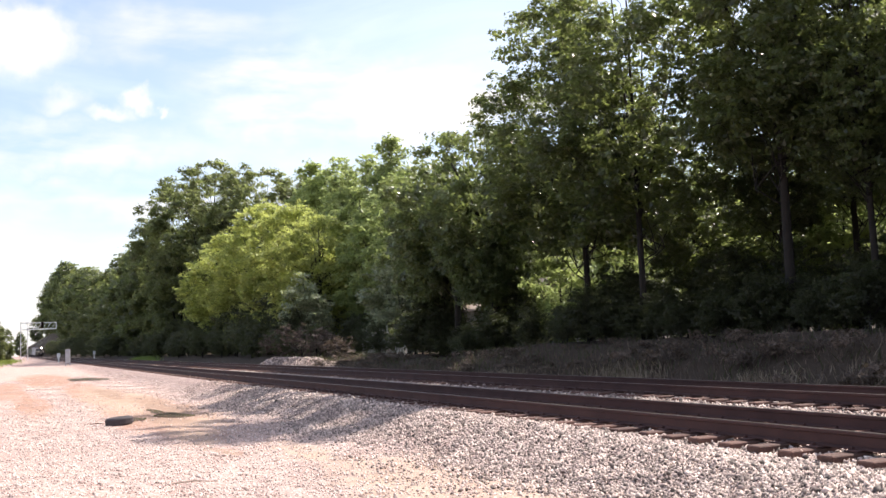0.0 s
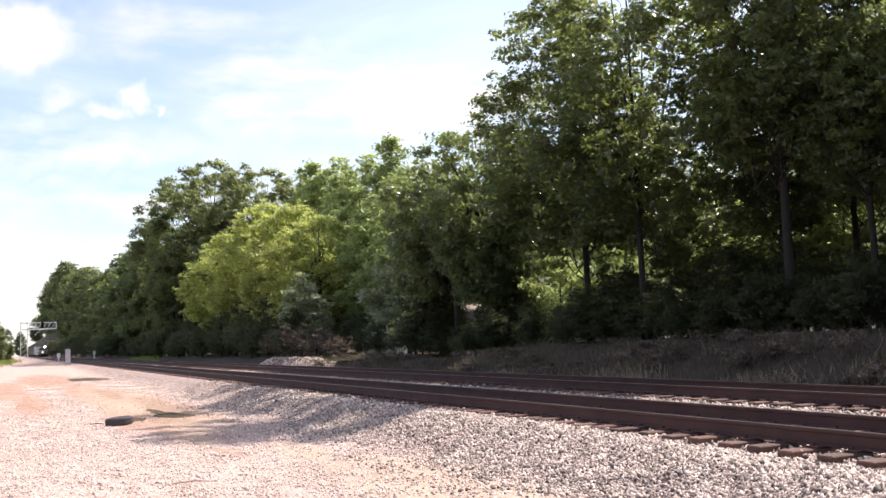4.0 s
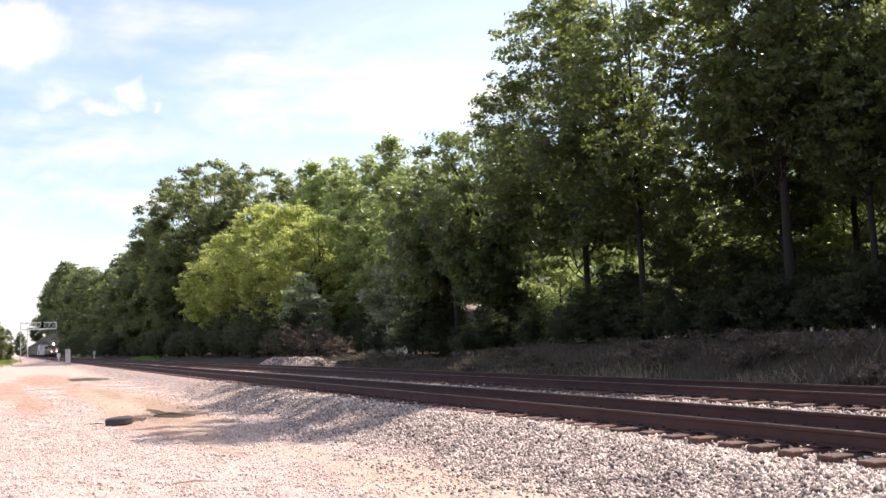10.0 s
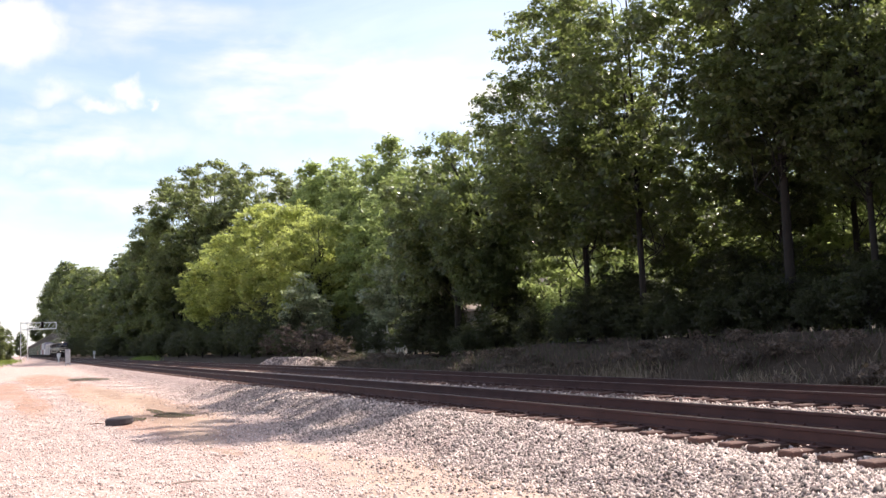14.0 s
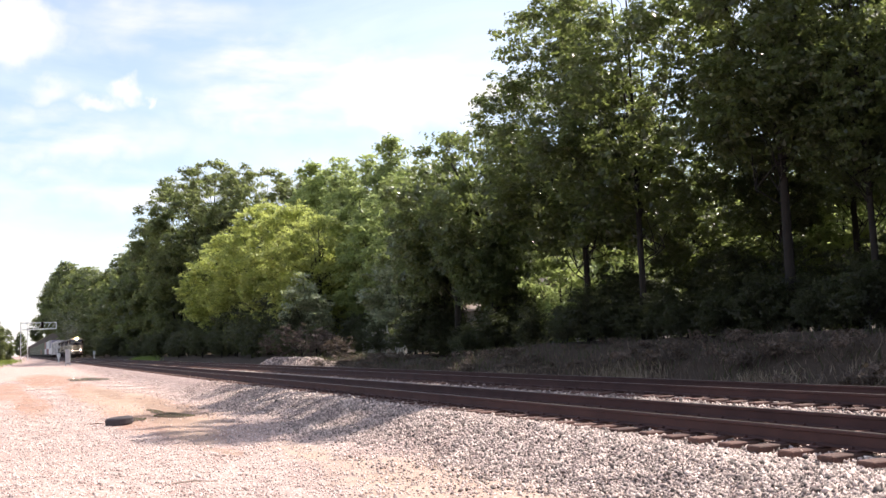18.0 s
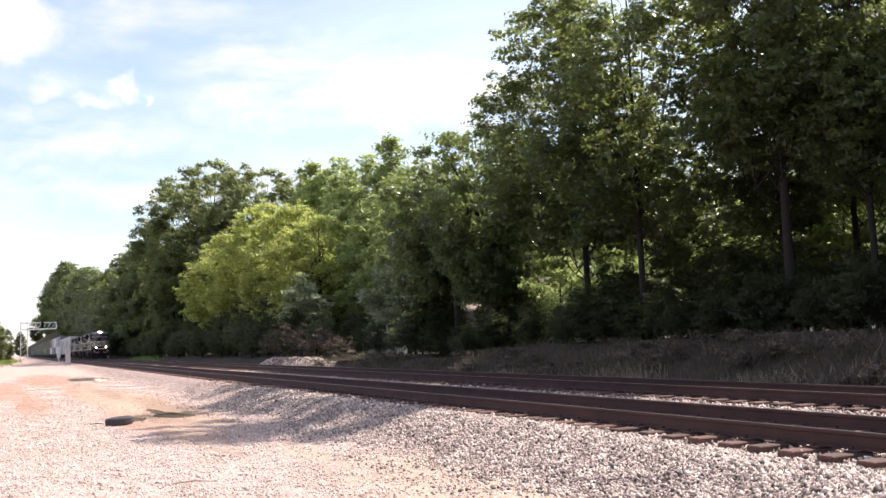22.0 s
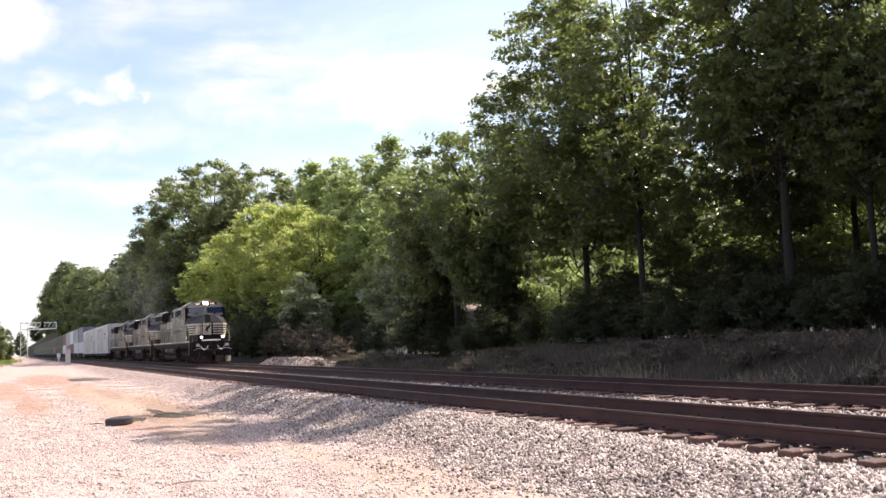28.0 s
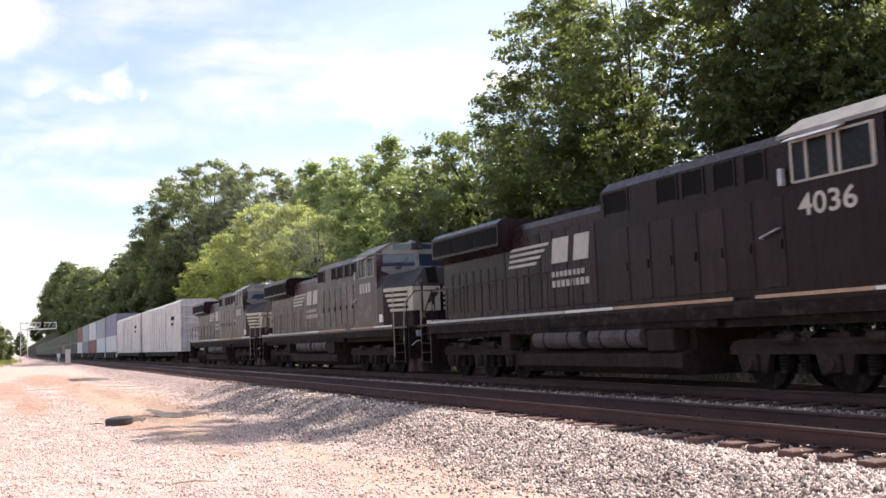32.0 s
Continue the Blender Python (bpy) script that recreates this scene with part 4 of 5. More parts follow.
    # nose with swept cheeks and a hipped top
    plan = [(-2.76, -1.53), (-2.2, -1.53), (-0.78, -0.95), (-0.78, 0.95), (-2.2, 1.53), (-2.76, 1.53)]
    top = [(-2.76, -1.40, 3.52), (-2.3, -1.24, 3.54), (-1.06, -0.40, 3.70), (-1.06, 0.40, 3.70), (-2.3, 1.24, 3.54), (-2.76, 1.40, 3.52)]
    g = Geo()
    g.loft([[(x, y, 1.665) for x, y in plan], [(x, y, 3.06) for x, y in plan]])
    nose = part("nose", g, M_BLACK, t)
    part("nose_top", Geo().loft([[(x, y, 3.064) for x, y in plan], top]), M_NOSE_BLACK, nose, "dusty sloping nose top, greyed for sky light")
    # no hollow here: a raised slab painted as the shade of the recess
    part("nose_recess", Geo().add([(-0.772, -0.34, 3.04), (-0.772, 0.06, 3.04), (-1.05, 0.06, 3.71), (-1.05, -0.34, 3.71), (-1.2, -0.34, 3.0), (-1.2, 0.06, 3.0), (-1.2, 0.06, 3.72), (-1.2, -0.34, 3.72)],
                                  [(0, 1, 2, 3), (7, 6, 5, 4), (0, 4, 5, 1), (1, 5, 6, 2), (2, 6, 7, 3), (3, 7, 4, 0)]), M_RECESS_SHADE, nose, "raised slab coloured as the shade in the nose recess")
    for k in range(5):
        z = 2.20 + k * 0.178
        back = -1.86 - 0.075 * k
        edge = lambda x: -1.53 + (x + 2.2) * 0.58 / 1.42
        for s in (-1, 1):
            pts = [(back, s * -edge(back)), (-0.78, s * 0.95), (-0.78, s * (0.64 if s < 0 else 0.20))]
            if s > 0:
                pts.reverse()
            part("nose_stripe", strip_round(pts, z, z + (0.13 if k == 4 else 0.095), 0.008), M_NOSE, nose, "white nose stripe")
    part("stripe_end", strip_round([(-1.0, -1.04), (-0.78, -0.95), (-0.78, -0.64)], 2.20, 3.04, 0.006), M_NOSE, nose, "white end panel of the stripes")
    door = part("nose_door", Geo().box(-0.785, -0.755, -0.57, 0.08, 2.17, 3.04, 0.008), M_NOSE, nose, "white nose door with a dark emblem")
    for y in (-0.605, 0.13):
        part("door_gap", Geo().box(-0.78, -0.765, y - 0.033, y + 0.033, 2.10, 3.08), M_RECESS_SHADE, nose)
    part("emblem", Geo().prism([(-0.42, 2.50), (-0.36, 2.42), (-0.26, 2.52), (-0.20, 2.36), (-0.15, 2.38), (-0.17, 2.60), (-0.02, 2.72), (0.03, 2.95), (-0.08, 3.00), (-0.12, 2.86), (-0.26, 2.78), (-0.36, 2.62)], "x", -0.756, -0.748), M_BLACK, door)
    # windscreen, brow, headlights and number boards, all slightly swept back from the middle
    sweep = lambda y: -2.56 - 0.16 * abs(y)
    def slab(y0, y1, z0, z1, out, thick=0.06):
        g = Geo()
        f0, f1 = sweep(y0) + out, sweep(y1) + out
        g.add([(f0 - thick, y0, z0), (f1 - thick, y1, z0), (f1, y1, z0), (f0, y0, z0), (f0 - thick, y0, z1), (f1 - thick, y1, z1), (f1, y1, z1), (f0, y0, z1)],
              [(3, 2, 1, 0), (4, 5, 6, 7), (0, 1, 5, 4), (1, 2, 6, 5), (2, 3, 7, 6), (3, 0, 4, 7)])
        return g
    g = Geo()
    for y0, y1 in ((-1.53, 0.0), (0.0, 1.53)):
        g.loft([[(-2.78, y, 1.7), (-2.78, y, 4.38), (sweep(y) - 0.02, y, 4.38), (sweep(y) - 0.02, y, 3.3), (-2.77, y, 3.2)] for y in (y0, y1)])
    part("cab_front", g, M_BLACK, cab)
    for s in (-1, 1):
        w = part("windscreen", slab(s * 0.08, s * 1.42, 3.90, 4.33, 0.004, 0.03), M_GLASS, cab, "windscreen pane coloured blue for reflected sky")
        part("screen_frame", slab(s * 0.0, s * 0.08, 3.86, 4.37, 0.02), M_BROW, w)
        part("screen_post", slab(s * 1.42, s * 1.52, 3.60, 4.37, 0.02), M_BROW, w)
        g = Geo()
        ring = [(s * 1.46, 3.78), (s * 1.46, 3.89), (s * 0.02, 3.90), (s * 0.02, 3.62), (s * 0.88, 3.56)]
        g.loft([[(sweep(y) - 0.03, y, z) for y, z in ring], [(sweep(y) + 0.015, y, z) for y, z in ring]])
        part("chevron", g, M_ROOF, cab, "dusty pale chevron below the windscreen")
        part("wiper", Geo().rod((sweep(0.7) + 0.04, s * 0.7, 3.88), (sweep(0.3) + 0.03, s * 0.35, 4.2), 0.012, seg=5), M_BLACK, cab)
        part("wiper_motor", Geo().box(sweep(0.7), sweep(0.7) + 0.07, s * 0.6, s * 0.8, 3.80, 3.88, 0.01), M_BLACK, cab)
        nb = part("number_board", slab(s * 0.22, s * 0.92, 4.49, 4.72, 0.03), M_BROW, cab, "pale framed number board")
        part("lit_face", slab(s * 0.25, s * 0.89, 4.515, 4.70, 0.036, 0.01), M_UNDER, nb, "dark face of the board")
        g = Geo()
        ring = [(0.0, 4.36), (s * 1.53, 4.36), (s * 1.53, 4.40), (s * 0.98, 4.75), (0.0, 4.75)]
        g.loft([[(sweep(y) - 0.2, y, z) for y, z in ring], [(sweep(y) + 0.01, y, z) for y, z in ring]])
        part("brow", g, M_BROW, cab, "off-white brow over the windscreen")
        part("brow_lip", slab(0.0, s * 1.52, 4.34, 4.375, 0.05, 0.07), M_BROW, cab)
    hl = part("headlight", Geo().box(-2.60, -2.50, -0.21, 0.21, 4.49, 4.75, 0.02), M_BLACK, cab)
    for s in (-1, 1):
        br = part("barrel", lathe([(0.105, 0.0), (0.105, 0.06), (0.09, 0.06), (0.09, 0.012)], 18).mesh("barrel", M_BLACK), None, hl)
        br.matrix_basis = pose(-2.50, s * 0.105, 4.62, 0, 90, 0)
        part("lamp", Geo().rod((-2.498, s * 0.105, 4.62), (-2.48, s * 0.105, 4.62), 0.07, seg=18), M_HEAD, hl, "glowing headlight")
    part("antenna_dome", Geo().rod((-3.9, 0.0, 4.75), (-3.9, 0.0, 4.86), 0.35, 0.22, seg=14), M_STEEL, cab)
    part("horn", Geo().rod((-4.6, 0.4, 4.90), (-4.1, 0.4, 4.94), 0.03, 0.09, seg=8).rod((-4.6, 0.4, 4.75), (-4.6, 0.4, 4.96), 0.03).rod((-4.6, 0.55, 4.90), (-4.15, 0.55, 4.92), 0.03, 0.08, seg=8), M_STEEL, cab)
    # front platform
    for s in (-1, 1):
        dl = part("ditch_light", Geo().box(-0.16, -0.04, s * 0.67, s * 0.93, 1.86, 2.14, 0.02), M_BLACK, t)
        br = part("barrel", lathe([(0.10, 0.0), (0.10, 0.16), (0.075, 0.16), (0.075, 0.012)], 18).mesh("barrel", M_BLACK), None, dl)
        br.matrix_basis = pose(-0.04, s * 0.80, 2.0, 0, 90, 0)
        part("lamp", Geo().rod((-0.038, s * 0.80, 2.0), (-0.02, s * 0.80, 2.0), 0.062, seg=18), M_DITCH, dl, "glowing ditch light")
        handrail(t, [(-0.15, s * 0.42, 1.66), (-0.15, s * 0.42, 2.86), (-0.2, s * 1.12, 2.84), (-0.25, s * 1.4, 2.5), (-0.25, s * 1.46, 1.5), (-0.25, s * 1.46, 0.75)],
                 [((-0.15, s * 0.85, 1.66), (-0.15, s * 0.85, 2.85))], 0.018, M_UNDER, "grimy dark front handrail")
        handrail(t, [(-1.3, s * 1.5, 2.9), (-1.22, s * 1.53, 2.2), (-1.2, s * 1.53, 0.62)], [], 0.022, M_RAILING, "yellowed white step handrail", "step_handrail")
        handrail(t, [(-0.82, s * 1.12, 2.96), (-0.62, s * 1.36, 2.2), (-0.62, s * 1.40, 1.1)], [], 0.02, M_RAILING, "yellowed white nose handrail", "nose_handrail")
        st = part("step_well", Geo().prism([(-1.28, s * 1.52), (-1.28, s * 0.95), (-0.24, s * 0.95), (-0.24, s * 1.52), (-0.3, s * 1.52), (-0.3, s * 1.0), (-1.22, s * 1.0), (-1.22, s * 1.52)], "z", 0.42, 1.60), M_BLACK, t)
        for k in range(4):
            part("step", Geo().box(-1.22, -0.3, s * 1.0, s * 1.52, 0.44 + 0.3 * k, 0.48 + 0.3 * k), M_UNDER, st)
        st = part("step_well", Geo().prism([(-21.5, s * 1.52), (-21.5, s * 0.95), (-20.69, s * 0.95), (-20.69, s * 1.52), (-20.75, s * 1.52), (-20.75, s * 1.0), (-21.44, s * 1.0), (-21.44, s * 1.52)], "z", 0.42, 1.60), M_BLACK, t)
        for k in range(4):
            part("step", Geo().box(-21.44, -20.75, s * 1.0, s * 1.52, 0.44 + 0.3 * k, 0.48 + 0.3 * k), M_UNDER, st)
        handrail(t, [(-21.6, s * 1.46, 0.7), (-21.6, s * 1.46, 2.75), (-21.65, s * 0.5, 2.75), (-21.65, s * 0.5, 1.66)], [], 0.02, M_RAILING, "white rear handrail")
        # side handrails, dull black, with stanchions
        posts = [((x, s * 1.49, 1.66), (x, s * 1.47, 2.72)) for x in (-20.6, -19.4, -18.2, -17.0, -15.7, -14.5, -13.3, -12.1)]
        handrail(t, [(-21.3, s * 1.47, 2.0), (-20.6, s * 1.47, 2.72), (-11.0, s * 1.47, 2.72)], posts, 0.018, M_BLACK, "black side handrail")
    part("anticlimber", Geo().box(-0.05, 0.08, -0.78, 0.62, 1.70, 1.82, 0.015), M_WHITE, t, "off-white anticlimber edge")
    part("pilot", Geo().box(-0.12, 0.0, -1.45, 1.45, 0.55, 1.6).box(-0.16, -0.1, -0.6, 0.6, 0.5, 1.0), M_UNDER, t)
    for s in (-1, 1):
        plow = part("plow", Geo().prism([(-0.04, s * 0.95), (0.0, s * 0.95), (0.36, s * 0.12), (0.26, s * 0.12)], "z", 0.10, 0.62), M_UNDER, t, "black snow plow blade")
        # the far wing is cream for the sun it catches, light put into colour
        part("plow_wing", Geo().prism([(-0.26, s * 1.40), (-0.22, s * 1.40), (0.0, s * 0.955), (-0.04, s * 0.955)], "z", 0.12, 0.80), M_RAILING if s > 0 else M_BLACK, plow, "plow wing coloured cream for the sun on it" if s > 0 else "black plow wing")
        part("cut_lever", Geo().pipe([(0.05, s * 1.4, 1.0), (0.12, s * 1.2, 1.16), (0.14, s * 0.3, 1.1)], 0.018), M_STEEL, t)
        arc = [(0.14 + 0.05 * math.sin(k / 8 * math.pi), s * (0.35 + 0.55 * k / 8), 1.35 - 0.30 * math.sin(k / 8 * math.pi)) for k in range(9)]
        hose = Geo()
        tube(hose, arc, [0.024] * len(arc), 7)
        part("brake_hose", hose, M_STEEL, t, "pale looped brake hose", smooth=True)
        part("jumper_box", Geo().box(0.0, 0.08, s * 0.95, s * 1.2, 1.3, 1.5, 0.01), M_STEEL, t)
    coupler(t, 0.0, 1)
    coupler(t, -21.75, -1)
    # tanks and reservoirs
    part("fuel_tank", Geo().prism([(-1.42, 0.42), (-1.15, 0.25), (1.15, 0.25), (1.42, 0.42), (1.42, 0.70), (1.05, 0.80), (1.05, 1.18), (-1.05, 1.18), (-1.05, 0.80), (-1.42, 0.70)], "x", -15.1, -8.2), M_TRUCK, t)
    for s in (-1, 1):
        for x0, x1 in ((-14.1, -11.85), (-11.5, -9.45)):
            rv = part("air_reservoir", Geo().rod((x0, s * 1.30, 1.06), (x1, s * 1.30, 1.06), 0.24, seg=16), M_TANK, t, "grey air reservoir")
            for q in (0.25, 0.75):
                x = x0 + (x1 - x0) * q
                part("strap", Geo().rod((x - 0.03, s * 1.30, 1.06), (x + 0.03, s * 1.30, 1.06), 0.25, seg=16), M_UNDER, rv)
        part("equipment_box", Geo().box(-9.3, -8.4, s * 1.05, s * 1.46, 0.75, 1.22, 0.03), M_TRUCK, t)
        part("sand_box", Geo().box(-15.9, -15.4, s * 1.1, s * 1.5, 0.8, 1.3, 0.03), M_TRUCK, t)
    sets = truck(t, -4.5, (-1.95, 0.0, 1.95)) + truck(t, -17.9, (-1.95, 0.0, 1.95))
    return t, sets


def coupler(t, x, s):
    return part("coupler", Geo().box(x, x + s * 0.4, -0.12, 0.12, 0.72, 0.98, 0.03).box(x + s * 0.36, x + s * 0.62, -0.17, 0.15, 0.66, 1.02, 0.04), M_UNDER, t)


def loco_marks(t, number, seen_number):
    """Painted marks: slanted stripes and blocks of a logo, bars for small writing, the road number where it can be read."""
    for s in (-1, 1):
        y = s * 1.058
        for k in range(4):
            z = 3.02 + k * 0.15
            x0, x1 = -16.1 + 0.05 * k, -14.55 + 0.22 * k
            part("logo_stripe", Geo().prism([(x0, z), (x1, z), (x1 + 0.08, z + 0.075), (x0 + 0.04, z + 0.075)], "y", y, y + s * 0.004), M_MARK, t, "white logo stripe")
        for x0, x1 in ((-13.75, -12.85), (-12.7, -11.9)):
            part("logo_block", Geo().prism([(x0, 2.97), (x1 - 0.12, 2.97), (x1, 3.6), (x0 + 0.12, 3.6)], "y", y, y + s * 0.004), M_MARK, t, "white logo block")
        for z, x0, x1 in ((2.62, -13.75, -12.15), (2.36, -13.75, -11.95)):
            for k in range(8):
                a = x0 + (x1 - x0) * k / 8
                part("writing_bar", Geo().box(a, a + (x1 - x0) / 8 * 0.72, y, y + s * 0.004, z, z + 0.17), M_MARK, t)
        if number:
            me = lettering(number, 0.36, M_MARK, "road_number")
            ob = part("road_number", me, None, t, "white painted road number 4036")
            w = max(v.co.x for v in me.vertices) - min(v.co.x for v in me.vertices)
            k = 1.25 / w
            ob.matrix_basis = pose(-4.68 if s < 0 else -3.43, s * 1.537, 3.0, 90, 0, 0 if s < 0 else 180) @ Matrix.Diagonal((k, 1, 1, 1))
            me2 = lettering(number, 0.14, M_NUMBER, "board_number")
            nb = part("board_number", me2, None, t, "amber lit number on the dark board")
            nb.matrix_basis = pose(-2.645 if s < 0 else -2.56, -0.83 if s < 0 else 0.31, 4.54, 90, 0, 90 + s * 9)
        else:
            for k in range(4):
                part("writing_bar", Geo().box(-4.68 + 0.32 * k, -4.46 + 0.32 * k, s * 1.536, s * 1.541, 3.0, 3.36), M_MARK, t, "white bar for a road number")


def boxcar():
    t = tagged(new("boxcar"), "long white high-cube boxcar with grimy ends", "boxcar", "boxcars of the train")
    L = 26.0
    body = part("body", Geo().prism([(-1.46, 0.98), (1.46, 0.98), (1.46, 4.98), (1.2, 5.16), (-1.2, 5.16), (-1.46, 4.98)], "x", -L + 0.35, -0.35), M_BOXCAR, t)
    rib = Geo().box(-0.05, 0.05, -0.02, 0.02, -1.95, 1.95, 0.01).mesh("rib", M_BOXCAR)
    for s in (-1, 1):
        for k in range(21):
            x = -1.0 - k * 1.2
            if -17.6 < x < -8.4:
                continue
            b = new("rib", rib)
            b.parent, b.location = body, (x, s * 1.475, 2.98)
        for x0 in (-17.4, -12.9):
            d = part("door", Geo().box(x0, x0 + 4.3, s * 1.46, s * 1.53, 1.15, 4.8, 0.02), M_BOXCAR, t, "white sliding plug door")
            for k in (0.8, 2.1, 3.4):
                part("locking_bar", Geo().rod((x0 + k, s * 1.55, 1.2), (x0 + k, s * 1.55, 4.75), 0.025, seg=6), M_STEEL, d)
        part("side_sill", Geo().box(-L + 2.2, -2.2, s * 1.30, s * 1.44, 0.62, 0.978), M_UNDER, t)
        part("writing_bar", Geo().box(-5.2, -3.4, s * 1.497, s * 1.503, 3.6, 3.9), M_UNDER, t)
        part("writing_bar", Geo().box(-5.2, -4.0, s * 1.497, s * 1.503, 3.15, 3.35), M_UNDER, t)
    for e, x in ((1, -0.35), (-1, -L + 0.35)):
        for k in range(8):
            part("end_rib", Geo().box(x, x + e * 0.06, -1.3, 1.3, 1.3 + k * 0.46, 1.45 + k * 0.46, 0.02), M_BOXCAR, t)
        lad = part("ladder", Geo().box(x + e * 0.06, x + e * 0.1, -1.38, -1.34, 1.0, 5.0).box(x + e * 0.06, x + e * 0.1, -0.98, -0.94, 1.0, 5.0), M_STEEL, t)
        for k in range(9):
            part("rung", Geo().rod((x + e * 0.09, -1.36, 1.2 + k * 0.42), (x + e * 0.09, -0.96, 1.2 + k * 0.42), 0.015, seg=5), M_STEEL, lad)
        coupler(t, x, e)
    part("brake_wheel", Geo().rod((-0.28, 0.5, 3.4), (-0.22, 0.5, 3.4), 0.3, seg=16), M_UNDER, t)
    part("underframe", Geo().box(-L + 0.4, -0.4, -0.4, 0.4, 0.7, 0.98), M_UNDER, t)
    truck(t, -3.0, (-0.9, 0.9), 0.46)
    truck(t, -L + 3.0, (-0.9, 0.9), 0.46)
    return t


def container(L, mat, z, label):
    """A corrugated box with corner posts, a door end and castings."""
    g = Geo()
    n = int(L / 0.28)
    prof = []
    for k in range(n):
        x = -L + 0.1 + (L - 0.2) * k / n
        w = (L - 0.2) / n
        prof += [(x, 0.0), (x + w * 0.35, 0.0), (x + w * 0.5, 0.035), (x + w * 0.85, 0.035)]
    prof.append((-0.1, 0.0))
    poly = [(x, -1.285 + d) for x, d in prof] + [(x, 1.285 - d) for x, d in reversed(prof)]
    g.prism(poly, "z", 0.1, 2.84)
    return g.mesh("container", mat), L


def well_car(label):
    t = tagged(new("well_car"), label, "well car", "well cars of the train")
    L = 17.4
    for s in (-1, 1):
        part("side_beam", Geo().prism([(s * 1.32, 0.32), (s * 1.46, 0.32), (s * 1.46, 1.05), (s * 1.36, 1.12), (s * 1.32, 1.05)], "x", -L + 2.0, -2.0), M_UNDER, t)
    part("floor", Geo().box(-L + 2.0, -2.0, -1.32, 1.32, 0.30, 0.36), M_UNDER, t)
    for e, x in ((1, -0.1), (-1, -L + 0.1)):
        part("platform", Geo().box(x, x - e * 2.0, -1.3, 1.3, 0.98, 1.06).box(x, x - e * 2.0, -0.3, 0.3, 0.7, 0.98), M_UNDER, t)
        coupler(t, x, e)
    truck(t, -1.0, (-0.85, 0.85), 0.46)
    return t


def make_train():
    """The vehicles with their distances behind the leading end."""
    out = []
    lead, sets = locomotive()
    second = copy_thing(lead, Matrix())
    # only the leading engine has its lamps lit
    for k in (k for k in second.children_recursive if k.name.split(".")[0] in ("lamp", "lit_face")):
        k.data = k.data.copy()
        k.data.materials.clear()
        k.data.materials.append(M_GLASS)
        k["label"] = "unlit lamp glass"
    # the trailing engines are dustier
    for k in (k for k in second.children_recursive if k.data and k.data.materials and k.data.materials[0] == M_BLACK and k.name.split(".")[0] not in ("nose", "radiator", "step_well", "pilot")):
        k.data = k.data.copy()
        k.data.materials[0] = M_DUSTY
    third = copy_thing(second, Matrix())
    loco_marks(lead, "4036", True)
    loco_marks(second, "", False)
    loco_marks(third, "", False)
    out += [(lead, 0.0), (second, -22.7), (third, -45.2)]
    b = boxcar()
    out += [(b, -71.2), (copy_thing(b, Matrix()), -98.2)]
    paints = {"green": ((0.055, 0.068, 0.05), (0.095, 0.11, 0.08)), "red": ((0.20, 0.085, 0.07), (0.30, 0.145, 0.12)), "grey": ((0.30, 0.31, 0.34), (0.45, 0.46, 0.50)),
              "white": ((0.55, 0.55, 0.56), (0.74, 0.74, 0.75)), "violet-grey": ((0.20, 0.19, 0.26), (0.32, 0.30, 0.38)), "brown": ((0.20, 0.10, 0.07), (0.32, 0.17, 0.11))}
    meshes = {}
    posts = {}
    for k, (a, c) in paints.items():
        m = surface(k + " container paint", a, c, 0.6, 0, 6, 0.6, 0.05, (0.18, 0.13, 0.1), 0.3)
        meshes[k] = container(16.1, m, 0, k)[0]
        g = Geo()
        for x in (-16.1, -0.12):
            for s in (-1, 1):
                g.box(x, x + 0.12, s * 1.17, s * 1.30, 0.0, 2.9)
        for s in (-1, 1):
            g.box(-16.0, -0.1, s * 1.2, s * 1.3, 0.0, 0.12).box(-16.0, -0.1, s * 1.2, s * 1.3, 2.8, 2.9)
        posts[k] = g.mesh("corner_frame", m)
    car = well_car("dark well car carrying two stacked containers")
    load = [("violet-grey", "white"), ("grey", "white"), ("white", "red"), ("grey", "violet-grey"), ("red", "white")] + [("green", "green")] * 3 + [("green", "brown")] + [("green", "green")] * 20
    x = -125.6
    for i, (top, low) in enumerate(load):
        c = car if i == 0 else copy_thing(car, Matrix())
        out.append((c, x))
        for kind, z in ((low, 0.38), (top, 3.30)):
            k = tagged(new("container", meshes[kind]), "%s corrugated shipping container %s" % (kind, "riding low in a well car" if z < 1 else "stacked on another container"), "container", "containers of the train")
            part("corner_frame", posts[kind], None, k)
            k["ride"] = z
            out.append((k, x - 0.65))
        x -= 17.6
    wheels = [k for e in (lead, second, third) for k in e.children_recursive if k.name.split(".")[0] == "wheelset"]
    return out, wheels


def exhaust(label, count, seed, length, rise):
    """Thin exhaust smoke trailing back from a stack: a drift of fine soot flakes."""
    r = np.random.RandomState(seed)
    q = r.rand(count) ** 0.8 * length
    w = 0.5 + 0.12 * q
    c = np.stack([-q + r.normal(0, 1, count), 0.07 * q + r.normal(0, 1, count) * w, rise * q ** 0.8 + 0.5 + r.normal(0, 1, count) * w * 0.8], -1)
    c[:, 2] = np.maximum(c[:, 2], 0.1)
    v = (c[:, None] + r.normal(0, 0.0145, (count, 3, 3))).reshape(-1, 3)
    return tagged(new("exhaust_smoke", array_mesh("exhaust_smoke", v, np.arange(3 * count).reshape(-1, 3), M_SOOT)), label, "smoke", kind="stuff")


TRAIN, DRIVERS = make_train()
SMOKE = [(exhaust("thin grey exhaust smoke trailing over the train", 38000, 5, 48.0, 0.42), -36.5)]


